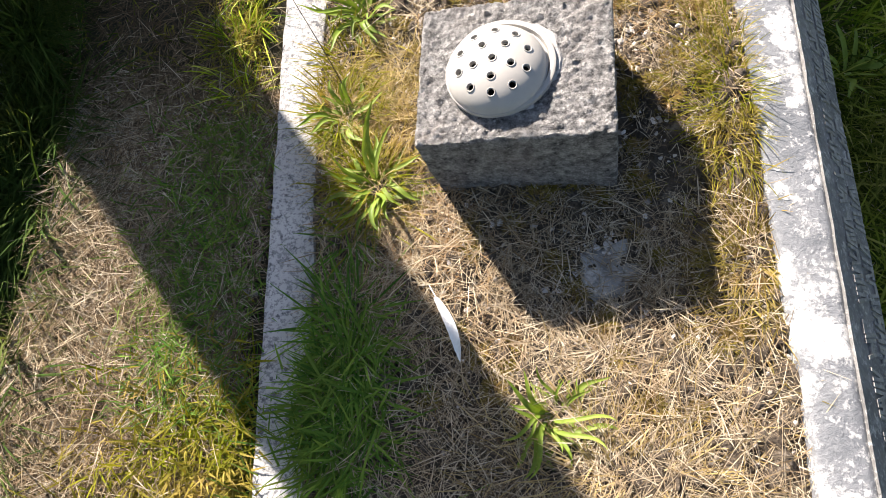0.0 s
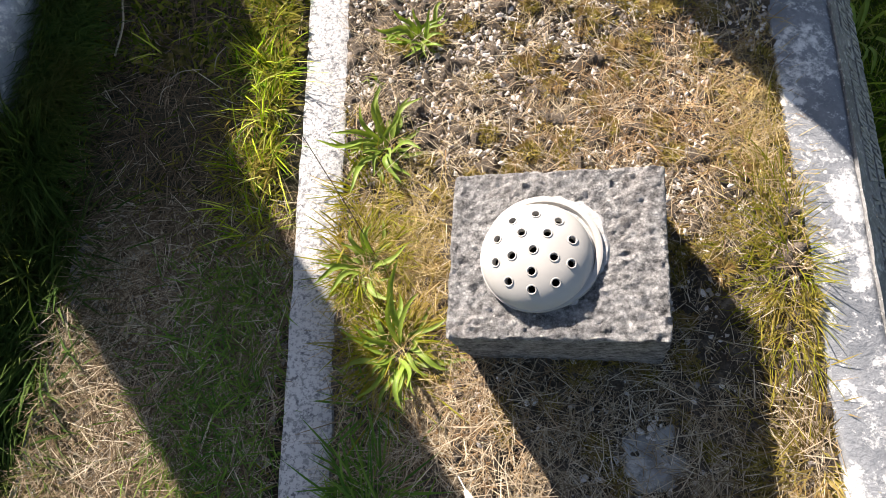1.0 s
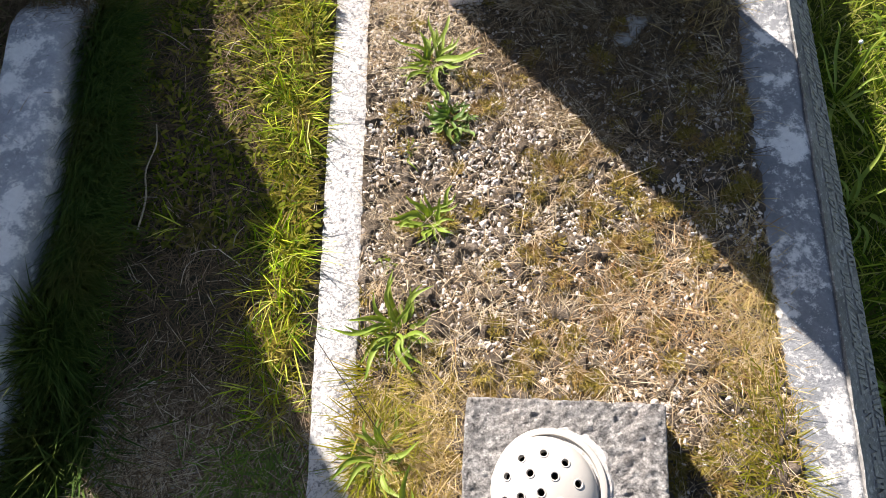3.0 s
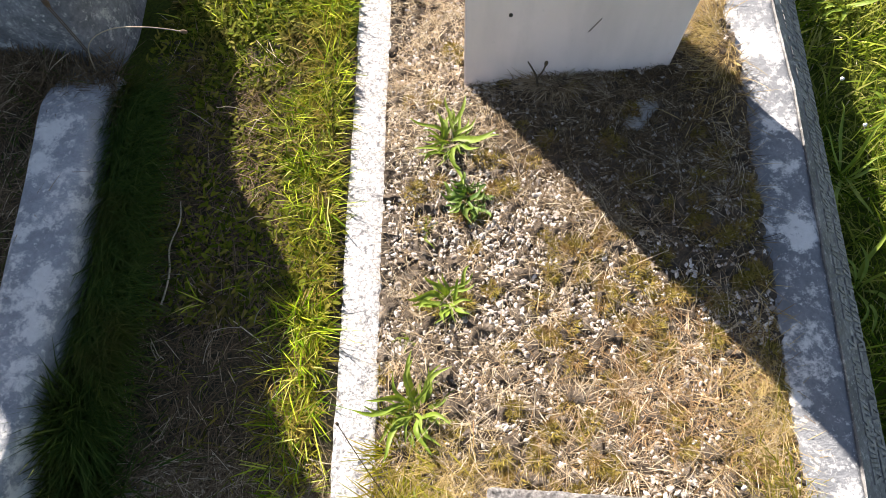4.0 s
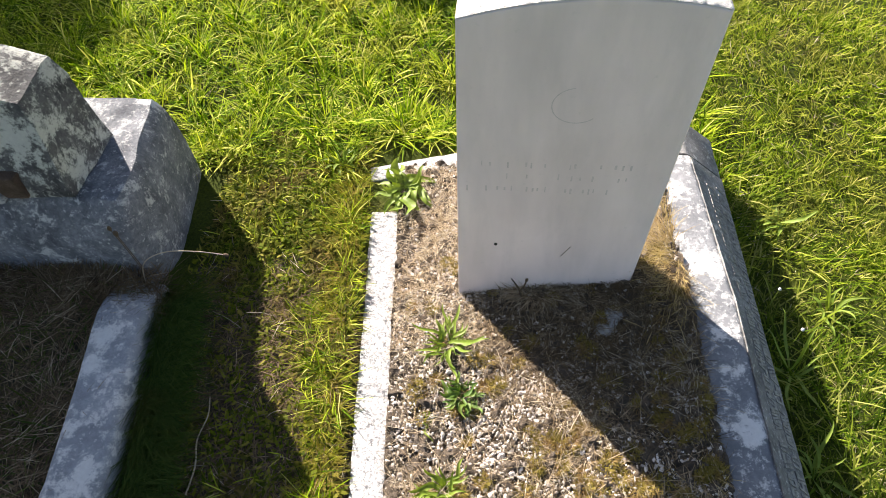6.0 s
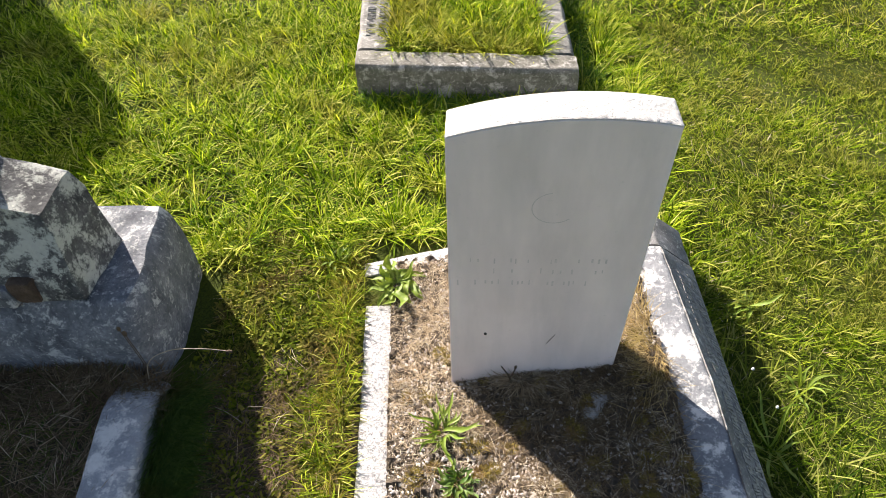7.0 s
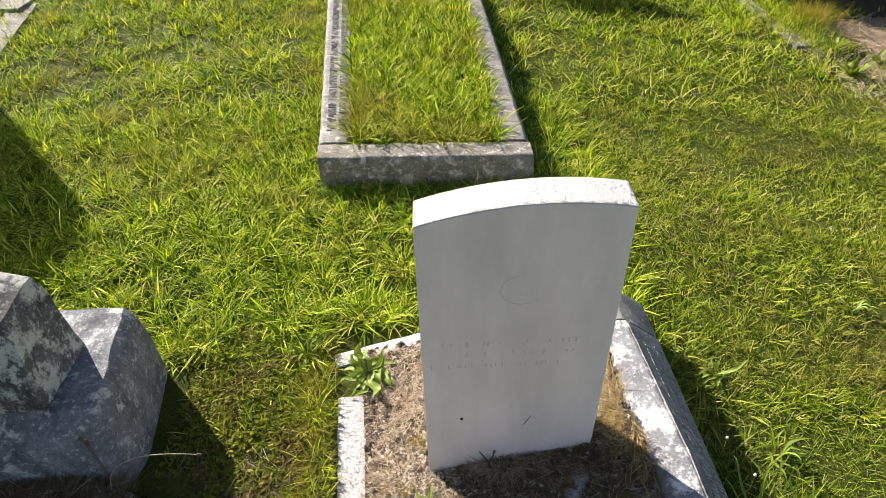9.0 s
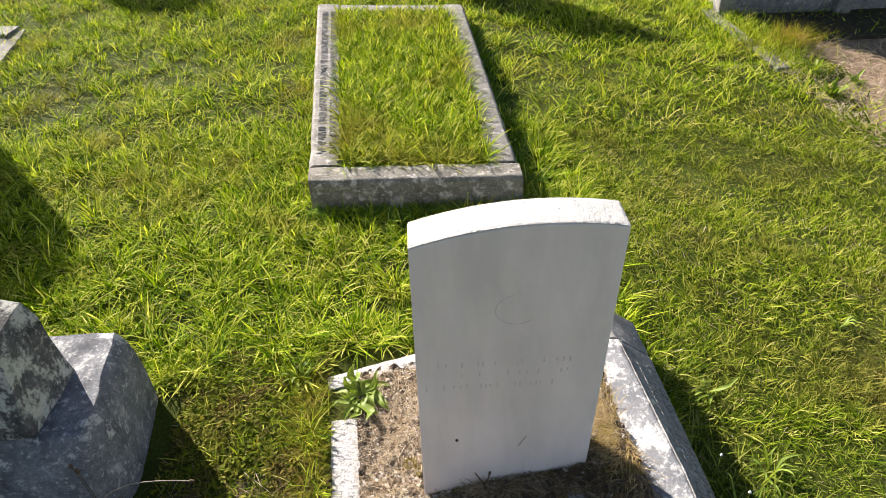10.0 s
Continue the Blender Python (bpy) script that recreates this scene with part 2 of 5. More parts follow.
def part(name, bm, material, parent, label=""):
    """One mesh object from a bmesh, or from a mesh, under a thing or a part."""
    if isinstance(bm, bmesh.types.BMesh):
        me = bpy.data.meshes.new(name)
        bmesh.ops.recalc_face_normals(bm, faces=bm.faces)
        bm.to_mesh(me)
        bm.free()
        me.materials.append(material)
        smooth_mesh(me)
    else:
        me = bm
    ob = new(name, me)
    ob.parent = parent
    if label:
        tagged(ob, label)
    return ob


def thing(name, label, category, at=(0, 0, 0), group="", kind=""):
    ob = new(name)
    ob.location = at
    bpy.context.view_layer.update()
    return tagged(ob, label, category, group, kind)


def wob(p, amount, scale=14.0, seed=0.0):
    v = noise.noise_vector(Vector(p) * scale + Vector((seed, 3.1, 7.7)))
    w = noise.noise_vector(Vector(p) * scale * 4 + Vector((seed, 1.1, 2.7)))
    return Vector(p) + v * amount + w * amount * 0.45


def sweep(rings, amount=0.0015, scale=14.0):
    """A closed solid through rings of points, with slightly worn faces."""
    bm = bmesh.new()
    rows = [[bm.verts.new(wob(p, amount, scale)) for p in ring] for ring in rings]
    n = len(rows[0])
    for a, b in zip(rows, rows[1:]):
        for i in range(n):
            bm.faces.new((a[i], a[(i + 1) % n], b[(i + 1) % n], b[i]))
    bm.faces.new(rows[0][::-1])
    bm.faces.new(rows[-1])
    return bm


def rounded(pts, r, steps=3):
    """A closed outline in 2D with its corners rounded by r."""
    out = []
    n = len(pts)
    for i in range(n):
        p, a, b = Vector(pts[i]), Vector(pts[i - 1]), Vector(pts[(i + 1) % n])
        k = min(r, (a - p).length * 0.45, (b - p).length * 0.45)
        s, e = p + (a - p).normalized() * k, p + (b - p).normalized() * k
        for j in range(steps + 1):
            t = j / steps
            out.append(s * (1 - t) ** 2 + p * 2 * t * (1 - t) + e * t * t)
    return out


def block(size, r=0.006, cuts=8, amount=0.002, scale=16.0, taper=0.0, seed=0.0):
    """A worn stone block, standing on z = 0."""
    x, y, z = size
    bm = bmesh.new()
    bmesh.ops.create_cube(bm, size=1.0)
    bmesh.ops.subdivide_edges(bm, edges=bm.edges[:], cuts=cuts, use_grid_fill=True)
    for v in bm.verts:
        q = Vector((v.co.x * x, v.co.y * y, (v.co.z + 0.5) * z))
        inner = Vector((max(-x / 2 + r, min(x / 2 - r, q.x)), max(-y / 2 + r, min(y / 2 - r, q.y)), max(r, min(z - r, q.z))))
        d = q - inner
        if d.length > r:
            q = inner + d.normalized() * r
        k = 1 - taper * q.z / z
        v.co = wob((q.x * k, q.y * k, q.z), amount, scale, seed)
    return bm


def lawn_z(x, y):
    """Height of the sward: it falls gently to the right, and dips in front."""
    z = -0.027 - 0.05 * np.clip(x, -3, 3) + 0.008 * np.clip(y - 1.5, 0, 5)
    z = z - 0.03 * np.clip((0.85 - y) / 0.3, 0, 1) - np.clip(-x - 0.3, 0, 2.5) * 0.045
    z = z - 0.05 * np.clip((-0.572 - x) / 0.02, 0, 1) * np.clip((x + 0.72) / 0.02, 0, 1) * np.clip((0.70 - y) / 0.03, 0, 1)
    return z + 0.010 * np.sin(x * 3.1 + 1.3 * np.sin(y * 2.3)) * np.sin(y * 2.7 + 0.6)


def left_in(y):
    return -0.128 - 0.078 * (y - 0.33)


def left_out(y):
    return left_in(y) - 0.069 - 0.003 * y


def right_in(y):
    return 0.490 - 0.060 * (y - 0.1)


def right_ridge(y):
    return 0.543 - 0.034 * (y - 0.1) - 0.060 * max(0.0, y - 1.35)


def right_out(y):
    return 0.626 - 0.045 * (y - 0.5)


def plot_z(x, y):
    """The tilted bed of the grave, higher on the right."""
    pit = -0.042 * np.exp(-((x - 0.28) / 0.14) ** 2 - ((y - 0.33) / 0.13) ** 2)
    return pit + 0.030 + 0.20 * np.clip(x, -0.3, 0.6) + 0.035 * (np.clip(y, -0.5, 2) - 1.0) + 0.004 * np.sin(x * 21 + 2 * np.sin(y * 9)) + 0.004 * np.sin(y * 17 + x * 8)


rng = np.random.default_rng(7)


def strips(name, base, way, up, length, width, bend, material, label, category="grass", lift=0.0, segs=2):
    """Many thin leaves in one mesh. base, way: N x 3; up: share of rise; bend: droop of the tip."""
    n = len(base)
    flat = way.copy()
    flat[:, 2] = 0
    flat /= np.linalg.norm(flat, axis=1)[:, None] + 1e-9
    side = np.stack([-flat[:, 1], flat[:, 0], np.zeros(n)], 1)
    turn = rng.uniform(-0.9, 0.9, n)[:, None]
    side = side * np.cos(turn) + flat * np.sin(turn)
    cols = []
    for k in range(segs):
        t = k / segs
        h = up * length * (t - bend * 0.5 * t * t)
        f = np.sqrt(np.clip(1 - up * up, 0.02, 1)) * length * t + bend * length * 0.35 * t * t
        p = base + flat * f[:, None] + np.array([0, 0, 1.0]) * (h + lift)[:, None]
        w = (width * (1 - 0.35 * t))[:, None] * 0.5
        cols += [p - side * w, p + side * w]
    h = up * length * (1 - bend * 0.5)
    f = np.sqrt(np.clip(1 - up * up, 0.02, 1)) * length + bend * length * 0.35
    cols.append(base + flat * f[:, None] + np.array([0, 0, 1.0]) * (h + lift)[:, None])
    nv = 2 * segs + 1
    co = np.stack(cols, 1).reshape(-1, 3).astype(np.float32)
    off = np.arange(n) * nv
    quads = [np.stack([off + 2 * k, off + 2 * k + 1, off + 2 * k + 3, off + 2 * k + 2], 1) for k in range(segs - 1)]
    tris = np.stack([off + 2 * segs - 2, off + 2 * segs - 1, off + 2 * segs], 1)
    lv = np.concatenate([q.reshape(-1) for q in quads] + [tris.reshape(-1)])
    sizes = np.concatenate([np.full(n * (segs - 1), 4), np.full(n, 3)])
    ls = np.concatenate([[0], np.cumsum(sizes)[:-1]])
    me = bpy.data.meshes.new(name)
    me.vertices.add(len(co))
    me.vertices.foreach_set("co", co.reshape(-1))
    me.loops.add(len(lv))
    me.loops.foreach_set("vertex_index", lv.astype(np.int32))
    me.polygons.add(len(sizes))
    me.polygons.foreach_set("loop_start", ls.astype(np.int32))
    me.update(calc_edges=True)
    me.materials.append(material)
    return tagged(new(name, me), label, category, kind="stuff")


def scatter(n, x0, x1, y0, y1):
    return rng.uniform(x0, x1, n), rng.uniform(y0, y1, n)


def sward(name, x, y, zfun, lengths, widths, ups, material, label, lift=0.0, bend=(0.1, 0.8), aim=None, category="grass", segs=3, grow=None):
    n = len(x)
    base = np.stack([x, y, zfun(x, y) - 0.003], 1)
    a = rng.uniform(0, 2 * np.pi, n) if aim is None else aim[0] + rng.normal(0, aim[1], n)
    way = np.stack([np.cos(a), np.sin(a), np.zeros(n)], 1)
    return strips(name, base, way, rng.uniform(*ups, n), rng.uniform(*lengths, n) * (1 if grow is None else grow), rng.uniform(*widths, n), rng.uniform(*bend, n), material, label, category, rng.uniform(0, lift + 1e-6, n), segs)


def tufts(name, cx, cy, per, spread, zfun, lengths, widths, ups, material, label, bend=(0.2, 1.0), dome=0.0, category="grass", keepers=None, segs=3):
    """Many small tufts: blades that splay out from their own centres."""
    k = rng.integers(per[0], per[1] + 1, len(cx))
    size = np.repeat(rng.uniform(0.6, 1.35, len(cx)), k)
    X, Y = np.repeat(cx, k), np.repeat(cy, k)
    dx, dy = rng.normal(0, spread, len(X)) * size, rng.normal(0, spread, len(X)) * size
    if keepers is not None:
        m = keepers(X + dx, Y + dy)
        X, Y, dx, dy, size = X[m], Y[m], dx[m], dy[m], size[m]
    n = len(X)
    rise = dome * np.clip(1 - (dx * dx + dy * dy) / (4 * spread * spread), 0, 1) * size
    base = np.stack([X + dx, Y + dy, zfun(X + dx, Y + dy) - 0.003 + rise], 1)
    a = np.arctan2(dy, dx) + rng.normal(0, 0.9, n)
    way = np.stack([np.cos(a), np.sin(a), np.zeros(n)], 1)
    return strips(name, base, way, rng.uniform(*ups, n), rng.uniform(*lengths, n) * size, rng.uniform(*widths, n), rng.uniform(*bend, n), material, label, category, np.zeros(n), segs)


def clump_weight(x, y, scale=6.0, seed=0.0):
    return 0.5 + 0.5 * np.sin(x * scale + 2.1 * np.sin(y * scale * 0.7 + seed)) * np.sin(y * scale * 1.13 + 1.7 * np.sin(x * scale * 0.6 + seed))


# ---- ground to the horizon ----
def build_ground():
    xs = np.concatenate([[-600, -150, -40, -12, -6], np.linspace(-4, 4, 81), [6, 12, 40, 150, 600]])
    ys = np.concatenate([[-600, -150, -40, -12, -4], np.linspace(-2, 7, 91), [9, 14, 40, 150, 600]])
    X, Y = np.meshgrid(xs, ys)
    Z = lawn_z(X, Y)
    verts = np.stack([X, Y, Z], 2).reshape(-1, 3)
    w = len(xs)
    faces = [(j * w + i, j * w + i + 1, (j + 1) * w + i + 1, (j + 1) * w + i) for j in range(len(ys) - 1) for i in range(w - 1)]
    ob = new("ground", mesh_of("ground", verts, faces, LAWN))
    tagged(ob, "grassy cemetery ground that falls gently to one side", "ground", kind="structure")


build_ground()


def grid_sheet(name, xa, xb, y0, y1, zfun, material, nx=60, ny=160, depth=0.12, rough=0.005):
    """A bed of earth with thickness between two lines x = xa(y) and x = xb(y)."""
    bm = bmesh.new()
    rows = []
    for j in range(ny + 1):
        y = y0 + (y1 - y0) * j / ny
        row = []
        for i in range(nx + 1):
            x = xa(y) + (xb(y) - xa(y)) * i / nx
            z = float(zfun(x, y)) + rough * noise.noise(Vector((x, y, 0)) * 40) + rough * 0.6 * noise.noise(Vector((x, y, 4)) * 110)
            row.append(bm.verts.new((x, y, z)))
        rows.append(row)
    for a, b in zip(rows, rows[1:]):
        for i in range(nx):
            bm.faces.new((a[i], a[i + 1], b[i + 1], b[i]))
    edge = [e for e in bm.edges if e.is_boundary]
    ret = bmesh.ops.extrude_edge_only(bm, edges=edge)
    for v in ret["geom"]:
        if isinstance(v, bmesh.types.BMVert):
            v.co.z = -depth
    me = bpy.data.meshes.new(name)
    bm.to_mesh(me)
    bm.free()
    me.materials.append(material)
    smooth_mesh(me, 60)
    return new(name, me)


bed = grid_sheet("grave_bed", lambda y: left_in(y) - 0.004, lambda y: right_in(y) + 0.004, -0.45, 1.80, plot_z, PLOT_SOIL, 150, 460, 0.12, 0.014)
tagged(bed, "tilted dry earth bed of the grave with gravel", "ground", kind="structure")
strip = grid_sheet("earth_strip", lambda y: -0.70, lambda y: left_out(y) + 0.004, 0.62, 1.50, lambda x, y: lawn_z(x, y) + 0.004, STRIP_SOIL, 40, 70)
tagged(strip, "shaded bare earth strip between two graves", "ground", kind="structure")


# ---- the grave's own kerbs ----
def build_surround():
    top = thing("grave_surround", "weathered stone kerb surround of a tilted grave", "grave kerb", (0.15, 0.7, -0.1))
    inv = top.matrix_world.inverted()

    def put(name, bm, mat, parent=top, label=""):
        bm.transform(inv)
        return part(name, bm, mat, parent, label)

    rings = []
    for j in range(88):
        y = -0.05 + 1.695 * j / 87
        z = -0.018 + 0.012 * y
        o = rounded([(left_in(y), -0.14), (left_in(y), z), (left_out(y), z), (left_out(y), -0.14)], 0.008, 2)
        rings.append([(p.x, y, p.y) for p in o])
    put("side_kerb", sweep(rings, 0.0022, 22), PALE, label="pale speckled concrete side kerb")

    def right_rings(y0, y1, n):
        out = []
        for j in range(n):
            y = y0 + (y1 - y0) * j / (n - 1)
            z = 0.112 + 0.011 * y
            o = rounded([(right_in(y), -0.12), (right_in(y), z - 0.003), (right_ridge(y), z + 0.003), (right_out(y) - 0.008, z - 0.078), (right_out(y), z - 0.091), (right_out(y), -0.16)], 0.006, 2)
            out.append([(p.x, y, p.y) for p in o])
        return out

    kerb = put("lettered_kerb", sweep(right_rings(-0.45, 1.752, 110), 0.0022, 20), KERB, label="grey stone kerb with blotched lichen and a lettered chamfer")
    put("corner_stone", sweep(right_rings(1.758, 1.885, 10), 0.002, 20), CHAMFER, label="dark corner stone of the kerb")
    # back kerb, thin, rising to the right
    rings = []
    for j in range(40):
        t = j / 39
        a, b = Vector((-0.325, 1.795)), Vector((0.44, 1.90))
        c = a.lerp(b, t)
        z = 0.0 + 0.115 * t
        o = rounded([(-0.045, -0.16), (-0.045, z), (0.006, z), (0.006, -0.16)], 0.006, 2)
        rings.append([(c.x - 0.13 * p.x, c.y + p.x, p.y) for p in o])
    put("end_kerb", sweep(rings, 0.002, 22), PALE, label="pale end kerb behind the headstone")
    # two worn lines of raised letters on the chamfer, no longer legible
    lr = random.Random(4)

    def chamfer(f, yv, lift):
        z = 0.112 + 0.011 * yv
        xa, xb = right_ridge(yv) + 0.006, right_out(yv) - 0.006
        return Vector((xa + (xb - xa) * f + lift * 0.6, yv, z + 0.0035 - 0.0775 * f + lift * 0.8))

    def raised(bm, quad):
        lo4 = [bm.verts.new(chamfer(f, yv, -0.003)) for f, yv in quad]
        hi4 = [bm.verts.new(chamfer(f, yv, 0.0022)) for f, yv in quad]
        bm.faces.new(hi4)
        for i in range(4):
            k = (i + 1) % 4
            bm.faces.new((lo4[i], lo4[k], hi4[k], hi4[i]))

    for lo, hi in ((0.29, 0.57), (0.65, 0.94)):
        y = -0.30
        while y < 1.70:
            if lr.random() < 0.07:
                y += 0.018
                continue
            bm = bmesh.new()
            wide = lr.uniform(0.010, 0.018)
            for s in lr.choice(((0, 1), (0,), (0, 0.5, 1), (0.2, 0.8))):
                yy, slant = y + wide * s, lr.uniform(-0.004, 0.006)
                raised(bm, [(lo, yy - slant - 0.0022), (lo, yy - slant + 0.0022), (hi, yy + slant + 0.0022), (hi, yy + slant - 0.0022)])
            if lr.random() < 0.6:
                f = lr.choice((lo + 0.035, (lo + hi) / 2, hi - 0.035))
                raised(bm, [(f - 0.04, y), (f - 0.04, y + wide), (f + 0.04, y + wide), (f + 0.04, y)])
            put("letter", bm, LETTER, kerb)
            y += wide + 0.0065
    # weathered face of the chamfer, its colour darkened for the side turned from the sun
    bm = bmesh.new()
    prev = None
    for j in range(111):
        y = -0.44 + 2.185 * j / 110
        z = 0.112 + 0.011 * y
        a = bm.verts.new(wob((right_ridge(y) + 0.006, y, z + 0.0035), 0.0012, 40))
        b = bm.verts.new(wob((right_out(y) - 0.006, y, z - 0.0740), 0.0012, 40))
        c = bm.verts.new((right_ridge(y) + 0.004, y, z - 0.012))
        d = bm.verts.new((right_out(y) - 0.010, y, z - 0.090))
        if prev:
            bm.faces.new((prev[0], prev[1], b, a))
            bm.faces.new((prev[0], a, c, prev[2]))
            bm.faces.new((prev[1], prev[3], d, b))
        prev = (a, b, c, d)
    put("chamfer_face", bm, CHAMFER, kerb, "pitted chamfer toned darker for its shaded side")


build_surround()


# ---- headstone ----
def build_headstone():
    top = thing("headstone", "white stone headstone with a curved top and worn faint inscription", "headstone", (0.120, 1.438, 0.0))
    W, T, H, RISE, FOOT = 0.367, 0.076, 0.774, 0.024, -0.12
    R = (W * W / 4 + RISE * RISE) / (2 * RISE)
    LEAN = Matrix(((1, 0, 0.0135, 0), (0, 1, 0, 0), (0, 0, 1, 0), (0, 0, 0, 1)))

    def arch(x):
        return H - R + math.sqrt(R * R - x * x) + 0.054 * x

    n = 32
    bm = bmesh.new()
    xs = [-W / 2 + W * i / n for i in range(n + 1)]
    b = 0.003
    rows = []
    for yy, inset in ((-T / 2, b), (-T / 2 + b, 0.0), (T / 2 - b, 0.0), (T / 2, b)):
        row_t, row_b = [], []
        for x in xs:
            xx = max(-W / 2 + inset, min(W / 2 - inset, x))
            row_t.append(bm.verts.new((xx, yy, arch(x) - inset)))
            row_b.append(bm.verts.new((xx, yy, FOOT)))
        rows.append((row_t, row_b))
    for i in range(n):
        bm.faces.new((rows[0][1][i], rows[0][1][i + 1], rows[0][0][i + 1], rows[0][0][i]))
        bm.faces.new((rows[3][1][i + 1], rows[3][1][i], rows[3][0][i], rows[3][0][i + 1]))
    for (ta, ba), (tb, bb) in zip(rows, rows[1:]):
        for i in range(n):
            bm.faces.new((ta[i], ta[i + 1], tb[i + 1], tb[i]))
            bm.faces.new((bb[i], bb[i + 1], ba[i + 1], ba[i]))
        bm.faces.new((ta[0], tb[0], bb[0], ba[0]))
        bm.faces.new((tb[n], ta[n], ba[n], bb[n]))
    bm.transform(LEAN)
    part("slab", bm, PORTLAND, top)
    # the rough weathered top, a thin crust
    bm = bmesh.new()
    m = 18
    g = []
    for j in range(m + 1):
        yy = -T / 2 + 0.0008 + (T - 0.0016) * j / m
        row = []
        for i in range(97):
            x = -W / 2 + 0.0008 + (W - 0.0016) * i / 96
            edge = min(i, 96 - i, j * 2, (m - j) * 2) < 1
            z = arch(x) + (0.0005 if edge else 0.0010 + 0.0022 * abs(noise.noise(Vector((x, yy, 0)) * 110)) + 0.0018 * abs(noise.noise(Vector((x, yy, 3)) * 260)))
            row.append(bm.verts.new((x, yy, z)))
        g.append(row)
    for a, c in zip(g, g[1:]):
        for i in range(96):
            bm.faces.new((a[i], a[i + 1], c[i + 1], c[i]))
    low = bmesh.ops.extrude_edge_only(bm, edges=[e for e in bm.edges if e.is_boundary])
    for v in low["geom"]:
        if isinstance(v, bmesh.types.BMVert):
            v.co.z -= 0.0012
    bm.transform(LEAN)
    part("weathered_top", bm, TOPSTONE, top, "rough bright weathered top")
    return top, T


HEAD, HEAD_T = build_headstone()

FAINT = plain("faint_grey_stain", (0.67, 0.605, 0.585), 0.85, 120, 0.2)
SCRATCH = plain("brown_scratch", (0.26, 0.22, 0.19), 0.9)
MARK = plain("dark_mark", (0.06, 0.055, 0.05), 0.9)


def head_marks():
    """Faint remains of carved lines, a ring badge, a shallow cross, and two dark marks."""
    def flat(name, pts, mat, label, deep=0.0012):
        bm = bmesh.new()
        f = [bm.verts.new((x, -HEAD_T / 2 - deep, z)) for x, z in pts]
        k = [bm.verts.new((x, -HEAD_T / 2 + 0.001, z)) for x, z in pts]
        bm.faces.new(f)
        for i in range(len(pts)):
            j = (i + 1) % len(pts)
            bm.faces.new((f[i], f[j], k[j], k[i]))
        part(name, bm, mat, HEAD, label)

    def bar(x, z, w, h):
        return [(x - w / 2, z - h / 2), (x + w / 2, z - h / 2), (x + w / 2, z + h / 2), (x - w / 2, z + h / 2)]

    hr = random.Random(9)
    for z, x0, x1, keep in ((0.455, -0.145, 0.15, 0.35), (0.425, -0.12, 0.13, 0.4), (0.392, -0.16, 0.14, 0.55)):
        x = x0
        while x < x1:
            if hr.random() < keep:
                flat("letter_trace", bar(x, z + hr.uniform(-0.002, 0.002), hr.uniform(0.002, 0.004), hr.uniform(0.008, 0.015)), FAINT, "faint trace of a carved letter", 0.0004)
            x += hr.uniform(0.008, 0.015)
    ring = []
    for a in range(28):
        t = math.pi * (0.55 + 1.2 * a / 27)
        ring.append((0.012 + 0.040 * math.cos(t), 0.590 + 0.036 * math.sin(t)))
    inner = [(0.012 + (x - 0.012) * 0.955, 0.590 + (z - 0.590) * 0.955) for x, z in ring[::-1]]
    flat("badge_trace", ring + inner, FAINT, "faint arc of a carved badge", 0.0004)
    flat("spot", [(-0.104 + 0.0035 * math.cos(a * math.pi / 5), 0.222 + 0.0042 * math.sin(a * math.pi / 5)) for a in range(10)], MARK, "small dark spot")
    flat("scratch", [(0.028, 0.19), (0.0295, 0.19), (0.045, 0.222), (0.044, 0.2225)], SCRATCH, "short dark scratch")


head_marks()


